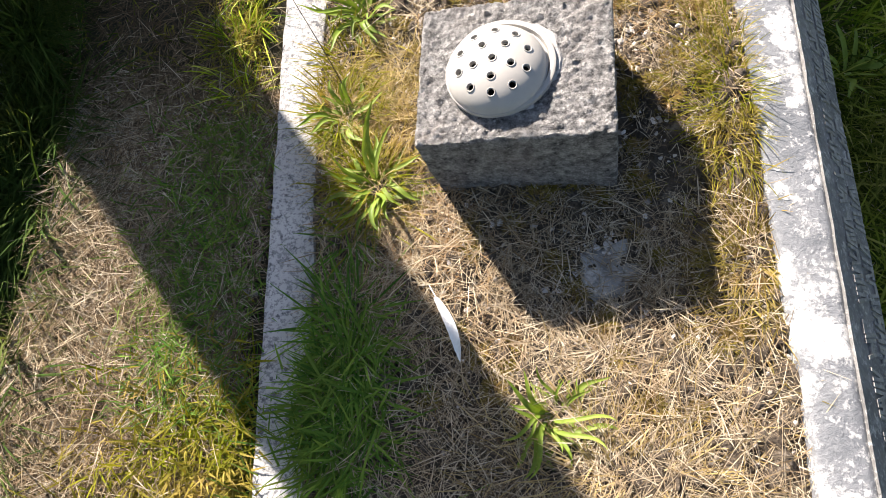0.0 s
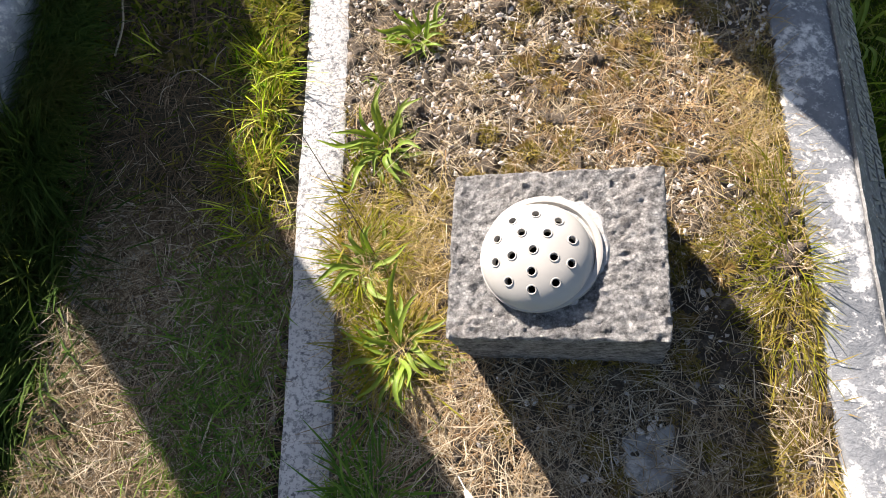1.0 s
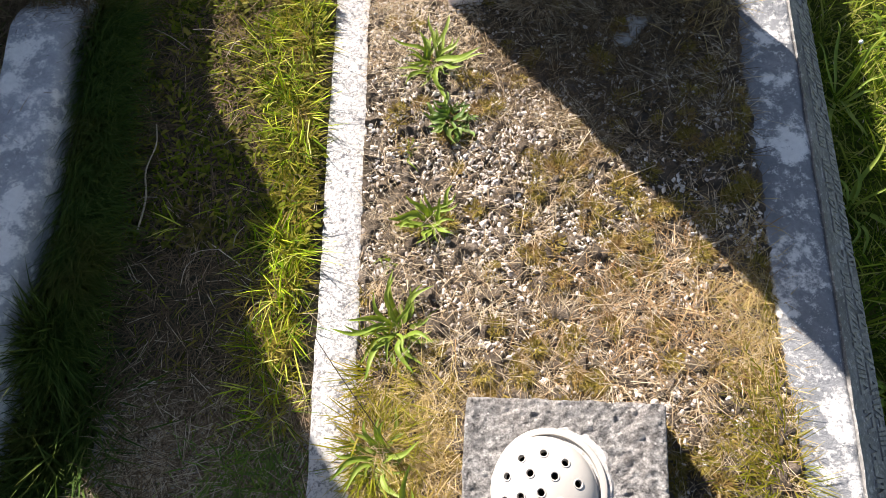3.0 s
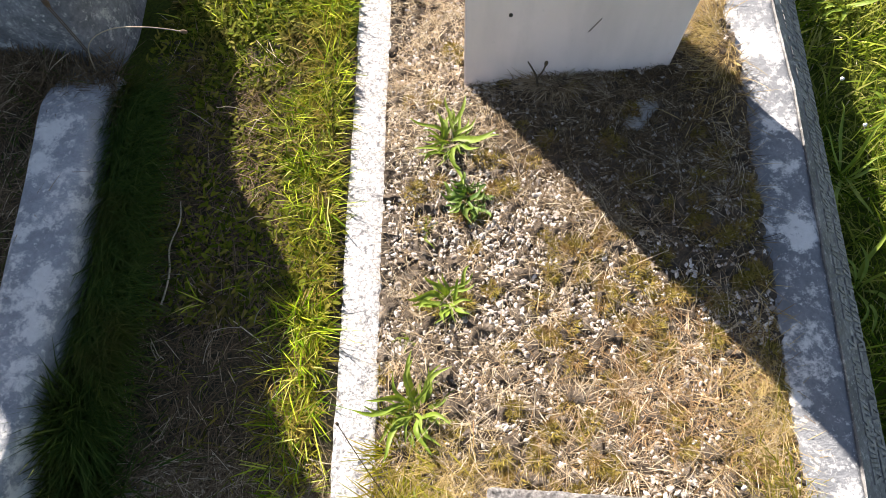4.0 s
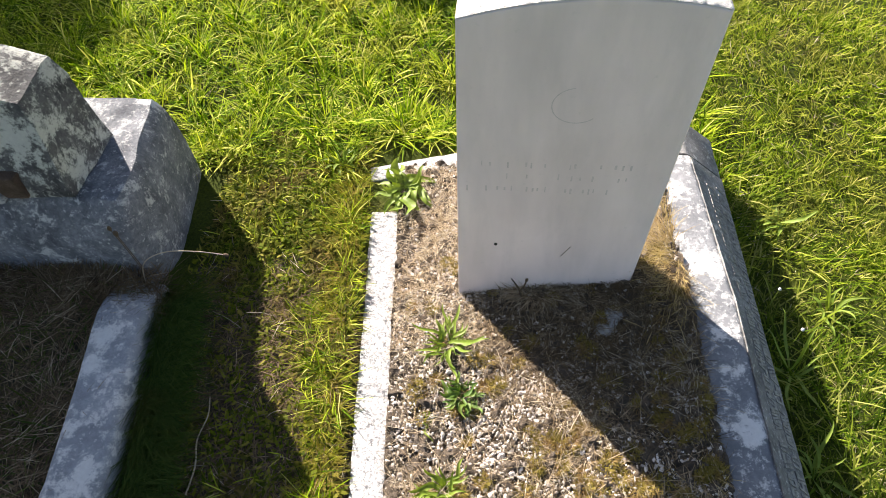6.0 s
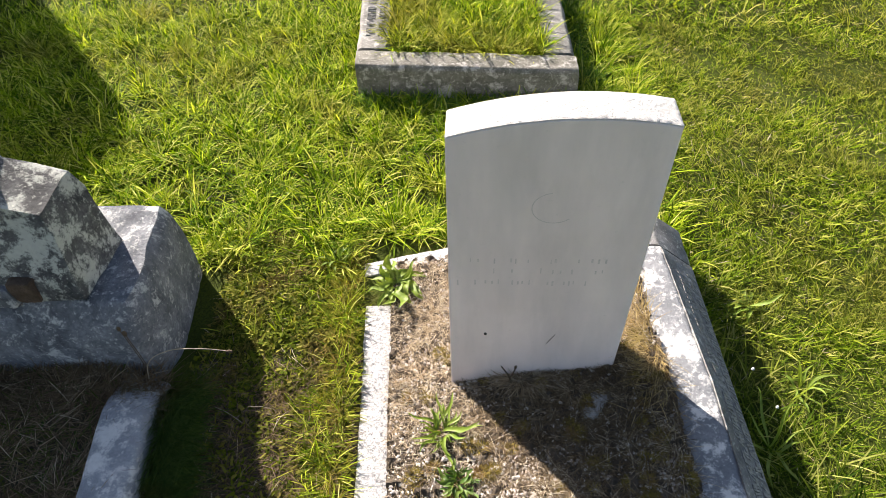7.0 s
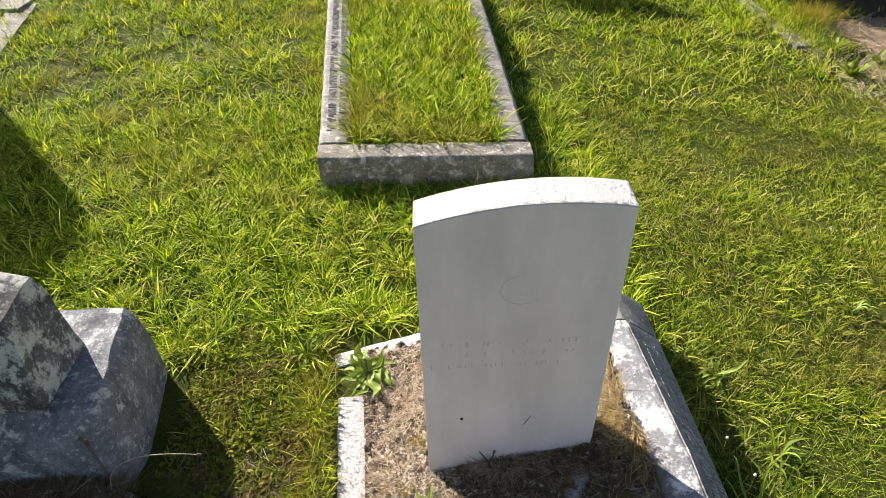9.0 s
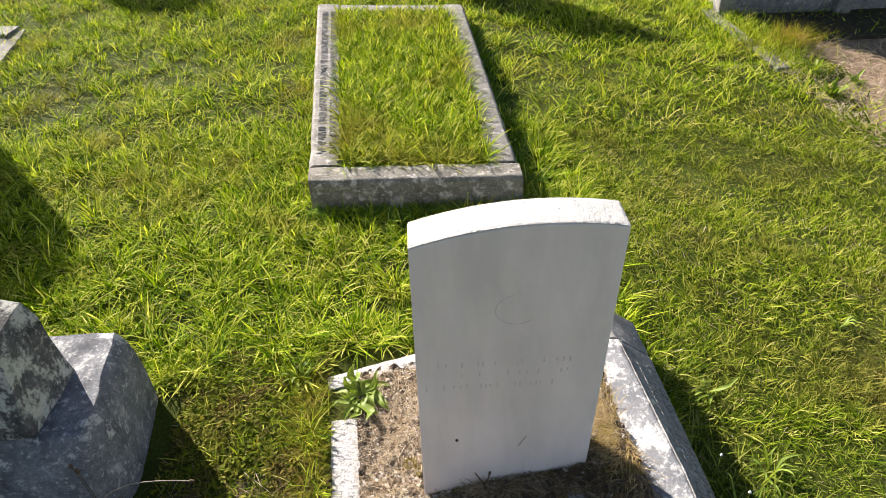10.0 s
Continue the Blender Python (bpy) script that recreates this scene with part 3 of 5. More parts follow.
# ---- flower holder: rough stone block with a perforated lid ----
def build_holder():
    tilt = Matrix.Translation((0.1405, 0.567, 0.180)) @ Euler((radians(1.0), radians(-12.0), radians(0.5))).to_matrix().to_4x4()
    top = thing("flower_holder", "rough grey granite block with a perforated off-white lid", "flower holder")
    top.matrix_world = tilt @ Matrix.Translation((0, 0, -0.19))
    bm = block((0.247, 0.204, 0.19), 0.004, 60, 0.0018, 45, 0.0)
    for v in bm.verts:
        if v.co.z > 0.18:
            v.co.z += 0.0034 * noise.noise(v.co * 120) + 0.0022 * noise.noise(v.co * 290) - 0.004 * max(0.0, noise.noise(v.co * 60) - 0.25)
    part("stone_block", bm, GRANITE, top)
    cx, cy, z0 = -0.0205, -0.008, 0.19
    # mortar smear round the cup
    bm = bmesh.new()
    n = 72
    rings = []
    for k, (f, z) in enumerate(((0.2, 0.002), (0.80, 0.0025), (0.93, 0.002), (1.0, -0.004))):
        row = []
        for i in range(n):
            a = 2 * math.pi * i / n
            r = 0.069 + 0.016 * max(0, math.cos(a - 0.6)) ** 2 + 0.005 * noise.noise(Vector((math.cos(a) * 6, math.sin(a) * 6, 1))) if k > 0 else 0.068
            row.append(bm.verts.new((cx + 0.004 + r * f * math.cos(a), cy + 0.003 + r * f * math.sin(a), z0 + z)))
        rings.append(row)
    for a, b in zip(rings, rings[1:]):
        for i in range(n):
            bm.faces.new((a[i], a[(i + 1) % n], b[(i + 1) % n], b[i]))
    bm.faces.new(rings[0])
    part("mortar_bed", bm, MORTAR, top, "white mortar smear")

    def lathe(profile, n=72, ox=0.0, oy=0.0):
        bm = bmesh.new()
        rows = [[bm.verts.new((cx + ox + r * math.cos(2 * math.pi * i / n), cy + oy + r * math.sin(2 * math.pi * i / n), z0 + z)) for i in range(n)] for r, z in profile]
        for a, b in zip(rows, rows[1:]):
            for i in range(n):
                bm.faces.new((a[i], a[(i + 1) % n], b[(i + 1) % n], b[i]))
        return bm

    part("cup_rim", lathe(((0.058, 0.000), (0.0675, 0.000), (0.0685, 0.003), (0.0678, 0.0065), (0.0655, 0.0075), (0.061, 0.007), (0.058, 0.000)), 72, 0.0065, 0.0065), LID, top, "off-white cup rim")
    # flat near-black disc that stands for the shade under the lid's holes
    bm = bmesh.new()
    bmesh.ops.create_circle(bm, cap_ends=True, segments=48, radius=0.062)
    bmesh.ops.translate(bm, verts=bm.verts, vec=(cx, cy, z0 + 0.0065))
    part("hollow", bm, HOLLOW, top, "black disc for the shade inside the cup")
    # lid: a low dome with fifteen rimmed holes
    RAD, HIGH = 0.0632, 0.026

    def dome(r):
        t = min(1.0, r / RAD)
        return 0.009 + HIGH * (1 - t ** 2.6) ** 0.62

    holes = [(0, 0)]
    holes += [(0.0245 * math.cos(radians(195 + 72 * k)), 0.0245 * math.sin(radians(195 + 72 * k))) for k in range(5)]
    holes += [(0.0440 * math.cos(radians(196 + 36 * k)), 0.0440 * math.sin(radians(196 + 36 * k))) for k in range(10)]
    HR = 0.0046
    bm = bmesh.new()
    N = 84
    cell = 2 * RAD / N
    grid = {}
    for i in range(N + 1):
        for j in range(N + 1):
            u, v = 2 * i / N - 1, 2 * j / N - 1
            x, y = RAD * u * math.sqrt(1 - v * v / 2), RAD * v * math.sqrt(1 - u * u / 2)
            inside = False
            for hx, hy in holes:
                d = math.hypot(x - hx, y - hy)
                if d < HR - cell * 0.55:
                    inside = True
                elif d < HR + cell * 0.55:
                    x, y = hx + (x - hx) / d * HR, hy + (y - hy) / d * HR
            grid[i, j] = None if inside else bm.verts.new((cx + x, cy + y, z0 + dome(math.hypot(x, y))))
    for i in range(N):
        for j in range(N):
            q = [grid[i, j], grid[i + 1, j], grid[i + 1, j + 1], grid[i, j + 1]]
            q = [v for v in q if v]
            if len(q) > 3:
                bm.faces.new(q)
            elif len(q) == 3:
                bm.faces.new(q)
    lid = part("perforated_lid", bm, LID, top, "off-white domed lid with round holes")
    part("lid_skirt", lathe(((RAD - 0.0008, 0.0092), (RAD + 0.0012, 0.0085), (RAD + 0.0012, 0.0025), (RAD - 0.003, 0.002))), LID, lid)
    for hx, hy in holes:
        bm = bmesh.new()
        d = math.hypot(hx, hy)
        h = dome(d)
        slope = Vector((-(dome(d + 0.002) - dome(d - 0.002 if d > 0.002 else 0)) / 0.004 * (hx / d if d else 0), -(dome(d + 0.002) - dome(d - 0.002 if d > 0.002 else 0)) / 0.004 * (hy / d if d else 0), 1)).normalized()
        q = Vector((0, 0, 1)).rotation_difference(slope).to_matrix()
        rows = []
        for r, z in ((HR - 0.0004, -0.006), (HR - 0.0004, 0.0004), (HR + 0.0003, 0.0009), (HR + 0.0010, 0.0008), (HR + 0.0016, -0.0006)):
            rows.append([bm.verts.new(q @ Vector((r * math.cos(i * math.pi / 12), r * math.sin(i * math.pi / 12), z)) + Vector((cx + hx, cy + hy, z0 + h))) for i in range(24)])
        for a, b in zip(rows, rows[1:]):
            for i in range(24):
                bm.faces.new((a[i], a[(i + 1) % 24], b[(i + 1) % 24], b[i]))
        part("hole_rim", bm, LID, lid)


build_holder()


# ---- neighbouring monument: base, shouldered stone and shaft ----
def build_monument():
    top = thing("neighbour_monument", "old lichen-blotched stone monument on a thick rounded base", "grave monument", (-1.25, 1.55, -0.05))
    inv = top.matrix_world.inverted()

    def put(name, bm, mat, label=""):
        bm.transform(inv)
        return part(name, bm, mat, top, label)

    rings = []
    for j in range(22):
        t = j / 21
        y = 1.405 + 0.365 * t
        dz = -0.10 * max(0, 1 - t / 0.16) ** 1.6
        k = -0.14 * (y - 1.47) - 0.045 * max(0.0, 1 - t / 0.35) ** 2
        o = [(-1.75, -0.14), (-1.75, 0.245 + dz), (-1.3, 0.246 + dz)]
        o += [(-0.785 + k - 0.12 * (1 - i / 5), 0.247 + dz) for i in range(6)]
        o += [(-0.785 + k + a, 0.247 + dz * max(0.0, 1 - b / 0.1) - b) for a, b in ((0.012, 0.011), (0.021, 0.028), (0.027, 0.054), (0.031, 0.090), (0.033, 0.135), (0.034, 0.20), (0.034, 0.30), (0.034, 0.387))]
        rings.append([(x, y, z) for x, z in o])
    put("base", sweep(rings, 0.005, 12), MONUMENT_BASE, "blue-grey weathered base with a rounded shoulder")
    for k, w in enumerate((0.06, 0.07, 0.17, 0.17, 0.17)):
        bm = block((w - 0.006, 0.034, 0.062), 0.005, 8, 0.004, 22, 0.0, k)
        bmesh.ops.translate(bm, verts=bm.verts, vec=(-0.975 - sum((0.06, 0.07, 0.17, 0.17, 0.17)[:k]) - w / 2, 1.455, 0.236 + 0.02 * (k == 0)))
        put("facing_stone", bm, MONUMENT_BASE if k == 1 else BROWNSTONE, "rough facing stone")
    # shouldered stone: stacked sections (height, left, right, front, back)
    rows = ((0.25, -1.63, -0.880, 1.452, 1.652), (0.30, -1.63, -0.884, 1.455, 1.650), (0.36, -1.63, -0.893, 1.475, 1.650), (0.42, -1.62, -0.902, 1.495, 1.655), (0.463, -1.60, -0.915, 1.505, 1.652),
            (0.485, -1.54, -0.980, 1.507, 1.650), (0.51, -1.46, -1.040, 1.508, 1.648), (0.56, -1.42, -1.090, 1.508, 1.648), (0.62, -1.405, -1.112, 1.508, 1.648), (0.80, -1.40, -1.120, 1.508, 1.648), (1.20, -1.397, -1.125, 1.508, 1.648), (1.54, -1.397, -1.13, 1.51, 1.645), (1.55, -1.385, -1.14, 1.52, 1.635))
    rings = []
    for z, xa, xb, ya, yb in rows:
        n = 14
        side = [(xa + (xb - xa) * i / n, ya) for i in range(n)] + [(xb, ya + (yb - ya) * i / 6) for i in range(6)]
        side += [(xb + (xa - xb) * i / n, yb) for i in range(n)] + [(xa, yb + (ya - yb) * i / 6) for i in range(6)]
        rings.append([(x, y, z) for x, y in side])
    put("shouldered_stone", sweep(rings, 0.007, 13), MONUMENT, "dark stone with pale lichen patches")


build_monument()


def build_neighbour_kerb():
    top = thing("neighbour_kerb", "blue-grey weathered concrete kerb of the next grave", "grave kerb", (-0.75, 1.0, -0.05))
    inv = top.matrix_world.inverted()
    rings = []
    for j in range(50):
        y = -0.55 + 1.94 * j / 49
        xr = -0.692 - 0.055 * max(0, (y - 0.9) / 0.45) ** 1.2
        dz = -0.06 * max(0.0, (y - 1.24) / 0.15) ** 2
        o = rounded([(xr, -0.2), (xr, 0.084 + dz), (xr - 0.112, 0.090 + dz), (xr - 0.115, -0.2)], 0.024, 4)
        rings.append([(p.x, y, p.y) for p in o])
    bm = sweep(rings, 0.005, 12)
    bm.transform(inv)
    part("side_kerb", bm, NEXT_KERB, top)


build_neighbour_kerb()


def build_slab():
    top = thing("sunken_slab", "low old concrete slab overgrown with dead grass", "slab", (-0.4, 0.2, -0.1))
    bm = block((0.355, 1.12, 0.09), 0.008, 24, 0.004, 14)
    bmesh.ops.translate(bm, verts=bm.verts, vec=(0.010, -0.08, -0.022))
    part("slab_body", bm, SLAB, top)


build_slab()


# ---- far grave with lettered kerbs and grass inside ----
FL, FR, BL, BR = Vector((-0.457, 2.647, 0.13)), Vector((0.353, 2.647, 0.10)), Vector((-0.646, 4.842, 0.13)), Vector((0.287, 4.782, 0.10))


def far_at(u, v):
    """A place on the far grave's top, u across, v along."""
    return FL.lerp(FR, u).lerp(BL.lerp(BR, u), v)


def build_far_grave():
    top = thing("far_grave_surround", "grey stone kerb surround with worn lettering and grass inside", "grave kerb", (-0.1, 3.6, -0.05))
    inv = top.matrix_world.inverted()

    def beam(name, u0, u1, v0, v1, label, n=30, along=True, mat=FARSTONE):
        rings = []
        for j in range(n):
            t = j / (n - 1)
            if along:
                a, b = far_at(u0, v0 + (v1 - v0) * t), far_at(u1, v0 + (v1 - v0) * t)
            else:
                a, b = far_at(u0 + (u1 - u0) * t, v0), far_at(u0 + (u1 - u0) * t, v1)
            d = (b - a)
            w = d.length
            d.normalize()
            o = rounded([(0, -0.3), (0, -0.014), (0.014, 0), (w - 0.014, 0), (w, -0.014), (w, -0.3)], 0.006, 2)
            rings.append([a + d * p.x + Vector((0, 0, p.y)) for p in o])
        bm = sweep(rings, 0.003, 15)
        bm.transform(inv)
        return part(name, bm, mat, top, label)

    beam("front_kerb", 0.0, 1.0, 0.0, 0.057, "mossy front kerb darkened for its shaded face", along=False, mat=MOSSY)
    left = beam("lettered_kerb", 0.0, 0.160, 0.0585, 1.0, "grey side kerb with two lines of worn letters", 50)
    beam("side_kerb", 0.855, 1.0, 0.0585, 1.0, "grey side kerb", 50)
    beam("back_kerb", 0.162, 0.853, 0.935, 1.0, "grey back kerb", along=False)
    lr = random.Random(12)
    for u0, u1 in ((0.038, 0.078), (0.095, 0.132)):
        v = 0.10
        while v < 0.93:
            if lr.random() < 0.10:
                v += 0.006
                continue
            wide = lr.uniform(0.0035, 0.0055)
            bm = bmesh.new()
            for s in lr.choice(((0, 1), (0, 0.5, 1), (0.3,), (0, 1))):
                vv = v + wide * s
                c0, c1 = lr.choice(((0.0, 1.0), (0.0, 0.55), (0.4, 1.0), (0.2, 0.8), (0.0, 1.0)))
                ua, ub = u0 + (u1 - u0) * c0, u0 + (u1 - u0) * c1
                q = [far_at(ua, vv - 0.0006), far_at(ua, vv + 0.0006), far_at(ub, vv + 0.0006), far_at(ub, vv - 0.0006)]
                hi = [bm.verts.new(p + Vector((0, 0, 0.0030))) for p in q]
                lo = [bm.verts.new(p - Vector((0, 0, 0.004))) for p in q]
                bm.faces.new(hi)
                for i in range(4):
                    bm.faces.new((lo[i], lo[(i + 1) % 4], hi[(i + 1) % 4], hi[i]))
            bm.transform(inv)
            part("letter", bm, CHAMFER, left)
            v += wide + 0.0026


build_far_grave()


def inside_far(x, y, grow=0.0):
    """Whether places lie within the far grave's outline."""
    v = (y - 2.647) / 2.16
    xl, xr = -0.457 - 0.19 * v - grow, 0.353 - 0.066 * v + grow
    return (v > -grow / 2) & (v < 1.0 + grow / 2) & (x > xl) & (x < xr)


def far_bed_z(x, y):
    u = np.clip((x + 0.5) / 0.85, 0, 1)
    return 0.13 - 0.03 * u - 0.022


fb = grid_sheet("far_grave_bed", lambda y: -0.335 - 0.085 * (y - 2.65), lambda y: 0.245 - 0.03 * (y - 2.65), 2.76, 4.68, far_bed_z, LAWN, 20, 50)
tagged(fb, "turfed bed inside the far grave", "ground", kind="structure")


# ---- graves beyond the lawn ----
def slab_stone(name, label, at, size, turn=0.0, mat=None, arch=0.0):
    top = thing(name, label, "headstone", at)
    top.rotation_euler = (0, 0, radians(turn))
    bm = block(size, 0.02, 14, 0.004, 8, 0.04)
    for v in bm.verts:
        v.co.z -= arch * (v.co.z / size[2]) ** 3 * min(1.0, abs(v.co.x) / size[0] * 2) ** 2.2
    part("upright_slab", bm, mat or MONUMENT, top)
    bm = block((size[0] * 1.35, size[1] * 2.2, 0.12), 0.015, 8, 0.004, 8)
    part("plinth", bm, mat or MONUMENT, top)
    return top


slab_stone("upright_headstone", "tall dark headstone on a plinth in the grass", (-3.18, 4.15, -0.02), (0.75, 0.16, 1.42), 20, arch=0.16)
slab_stone("upright_headstone", "grey headstone on a plinth beyond the lawn", (-2.75, 6.45, -0.02), (0.6, 0.14, 0.95), 0)
slab_stone("upright_headstone", "broad grey headstone on a plinth beyond the lawn", (0.09, 5.80, -0.05), (0.55, 0.14, 0.93), 0)


def build_chest_tomb():
    top = thing("chest_tomb", "low dark stone chest tomb with a pale corner pilaster", "tomb", (2.80, 5.36, -0.14))
    part("chest", block((1.45, 0.8, 0.72), 0.015, 12, 0.005, 8), CHAMFER, top, "dark side of the tomb")
    for x in (-0.72, 0.10, 0.66):
        bm = block((0.11, 0.10, 0.72), 0.012, 6, 0.003, 10)
        bmesh.ops.translate(bm, verts=bm.verts, vec=(x, -0.40, 0.0))
        part("pilaster", bm, FARSTONE, top, "pale pilaster")
    bm = block((1.6, 0.95, 0.08), 0.02, 10, 0.005, 8)
    bmesh.ops.translate(bm, verts=bm.verts, vec=(0, 0, 0.72))
    part("cover", bm, MONUMENT, top, "flat cover slab")


build_chest_tomb()


def low_kerb(name, label, a, b, w, h):
    top = thing(name, label, "grave kerb", (a[0], a[1], float(lawn_z(a[0], a[1])) - 0.04))
    d = Vector((b[0] - a[0], b[1] - a[1], 0))
    s = Vector((d.y, -d.x, 0)).normalized() * w
    rings = []
    for j in range(24):
        c = d * (j / 23)
        rings.append([c + Vector((0, 0, -0.05)), c + Vector((0, 0, h)), c + s + Vector((0, 0, h)), c + s + Vector((0, 0, -0.05))])
    part("kerb_stone", sweep(rings, 0.006, 9), FARSTONE, top)


low_kerb("low_kerb", "low pale kerb half sunk in the grass", (1.99, 3.95), (1.95, 5.0), 0.075, 0.065)
low_kerb("low_kerb", "low pale kerb beside a grave in the grass", (-3.5, 5.02), (-2.60, 4.93), 0.16, 0.06)
low_kerb("low_kerb", "low pale side kerb of a grave in the grass", (-2.57, 4.92), (-2.38, 4.0), 0.16, 0.06)

patch_soil = grid_sheet("bare_patch", lambda y: 2.28 + 0.10 * math.sin(y * 5.0) + 0.05 * math.sin(y * 13), lambda y: 3.5 + 0.12 * math.sin(y * 4), 3.05, 4.40, lambda x, y: lawn_z(x, y) + 0.006, BARE, 30, 40)
# dark sheet that deepens the tomb's shadow, its left edge along the sun's way
tomb_shadow = grid_sheet("tomb_earth", lambda y: (4.82 - 0.655 * y) / 0.755 + 0.03 * math.sin(y * 31), lambda y: 3.5, 4.41, 4.95, lambda x, y: lawn_z(x, y) + 0.006, STRIP_SOIL, 30, 16)
tagged(tomb_shadow, "bare earth darkened for the chest tomb's shadow", "ground", kind="structure")
tagged(patch_soil, "bare patch of dry earth in the lawn", "ground", kind="structure")


# ---- grass ----
def keep(x, y, mask):
    return x[mask], y[mask]


def on_lawn(x, y):
    """Open lawn: outside every kerb, bed and base."""
    plot = (x > left_out(y) - 0.005) & (x < right_out(y) + 0.004) & (y < 1.90) & (y > -0.46)
    back = (x > -0.33) & (x < 0.6) & (y > 1.70) & (y < 1.845 + 0.13 * (x + 0.1))
    nbr = (x < -0.69) & (x > -1.75) & (y > 1.38) & (y < 1.79)
    bare = (x > 2.1) & (x < 3.65) & (y > 2.95) & (y < 4.42) & (rng.uniform(0, 1, len(x)) < np.clip((x - 2.1) * 3.0, 0, 0.97) * np.clip((y - 2.95) * 3, 0, 1) * np.clip((3.65 - x) * 6, 0, 1))
    # grass mostly left out where the tomb's shadow is coloured in
    dark = (x > (4.84 - 0.655 * y) / 0.755) & (x < 3.6) & (y > 4.35) & (y < 4.95) & (rng.uniform(0, 1, len(x)) < 0.93)
    return ~plot & ~back & ~nbr & ~inside_far(x, y, 0.005) & ~bare & ~dark


def lawn_patch(name, n, box, lengths, widths, ups, label, mat, power=0.0, extra=None, bend=(0.2, 1.0)):
    x, y = scatter(n, *box)
    m = on_lawn(x, y)
    if extra is not None:
        m &= extra(x, y)
    if power:
        m &= rng.uniform(0, 1, n) < (1 - power) + power * clump_weight(x, y, 7.0, 1.0) ** 0.7 * (0.3 + 0.7 * clump_weight(x, y, 23.0, 0.6))
    x, y = keep(x, y, m)
    flow = 2.5 * np.sin(x * 2.3 + 1.7 * np.sin(y * 1.9)) + 2.0 * np.sin(y * 5.1 + x * 3.3)
    tall = 0.40 + 1.35 * clump_weight(x, y, 11.0, 0.3) * clump_weight(x, y, 2.7, 1.9) ** 0.5
    return sward(name, x, y, lawn_z, lengths, widths, ups, mat, label, bend=bend, aim=(flow, 1.1), grow=tall)


not_strip = lambda x, y: ~((x < left_out(y)) & (x > -0.70) & (y < 1.86 + 0.1 * np.sin(x * 19))) & ~((x < -0.69) & (y < 1.40))
lawn_patch("lawn_grass", 75000, (-2.2, 2.0, 1.55, 3.3), (0.02, 0.055), (0.0024, 0.0044), (0.3, 0.95), "short sunlit green lawn grass", GRASS, 0.75, lambda x, y: not_strip(x, y) & (x < 0.62))
lawn_patch("lawn_grass", 70000, (0.55, 2.2, 1.55, 4.4), (0.02, 0.055), (0.0020, 0.0038), (0.3, 0.9), "short fine green lawn grass", GRASS_SIDE, 0.6, lambda x, y: rng.uniform(0, 1, len(x)) < np.clip((4.4 - y) / 1.4, 0, 1))
lawn_patch("lawn_grass", 80000, (-3.4, 3.2, 3.2, 6.3), (0.025, 0.07), (0.0034, 0.0062), (0.35, 0.95), "short sunlit green lawn grass farther off", GRASS, 0.75)
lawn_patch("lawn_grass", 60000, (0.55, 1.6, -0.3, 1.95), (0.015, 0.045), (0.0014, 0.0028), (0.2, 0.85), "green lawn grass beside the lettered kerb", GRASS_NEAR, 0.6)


def lawn_tufts(n, box, per, spread, lengths, widths, label, extra=None, mat=None):
    x, y = scatter(n, *box)
    x, y = keep(x, y, rng.uniform(0, 1, n) < 0.25 + 0.75 * clump_weight(x, y, 5.0, 2.2))
    ok = on_lawn if extra is None else (lambda a, b: on_lawn(a, b) & extra(a, b))
    tufts("tufted_grass", x, y, per, spread, lawn_z, lengths, widths, (0.45, 0.99), mat or GRASS, label, (0.2, 1.1), keepers=ok)


lawn_tufts(4200, (-2.2, 0.6, 1.55, 3.3), (12, 30), 0.013, (0.045, 0.110), (0.0028, 0.0054), "tufts of bright green lawn grass", not_strip)
lawn_tufts(330, (-0.72, -0.30, 1.5, 1.98), (8, 20), 0.012, (0.02, 0.060), (0.0018, 0.0036), "small tufts of green grass at the end of the strip", lambda x, y: rng.uniform(0, 1, len(x)) < np.clip((y - 1.45) * 2.2, 0, 1))
lawn_tufts(2500, (0.5, 2.0, 1.55, 3.3), (12, 28), 0.012, (0.020, 0.058), (0.0018, 0.0034), "tufts of short green lawn grass", not_strip, GRASS_SIDE)
lawn_tufts(6500, (-3.4, 3.2, 3.2, 6.3), (12, 26), 0.017, (0.045, 0.11), (0.0034, 0.0060), "tufts of bright green grass farther off", lambda x, y: (x < 0.5) | (rng.uniform(0, 1, len(x)) < np.clip((y - 3.0) / 1.4, 0.15, 1)))
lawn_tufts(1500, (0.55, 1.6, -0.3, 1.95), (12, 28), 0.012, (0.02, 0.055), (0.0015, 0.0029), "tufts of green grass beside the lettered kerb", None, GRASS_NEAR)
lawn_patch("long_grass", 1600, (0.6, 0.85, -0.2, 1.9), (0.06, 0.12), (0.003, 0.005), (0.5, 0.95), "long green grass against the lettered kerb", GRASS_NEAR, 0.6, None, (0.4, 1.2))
def outside(x, y):
    """Lawn beyond the finer patches and the beds."""
    near = (x > -2.2) & (x < 2.0) & (y > 1.55) & (y < 3.3)
    far = (x > -3.4) & (x < 3.2) & (y >= 3.3) & (y < 6.3)
    beside = (x > 0.55) & (x < 1.6) & (y > -0.3) & (y <= 1.55)
    beds = (x > -1.78) & (x < 0.66) & (y > -0.58) & (y < 1.80)
    return ~near & ~far & ~beside & ~beds


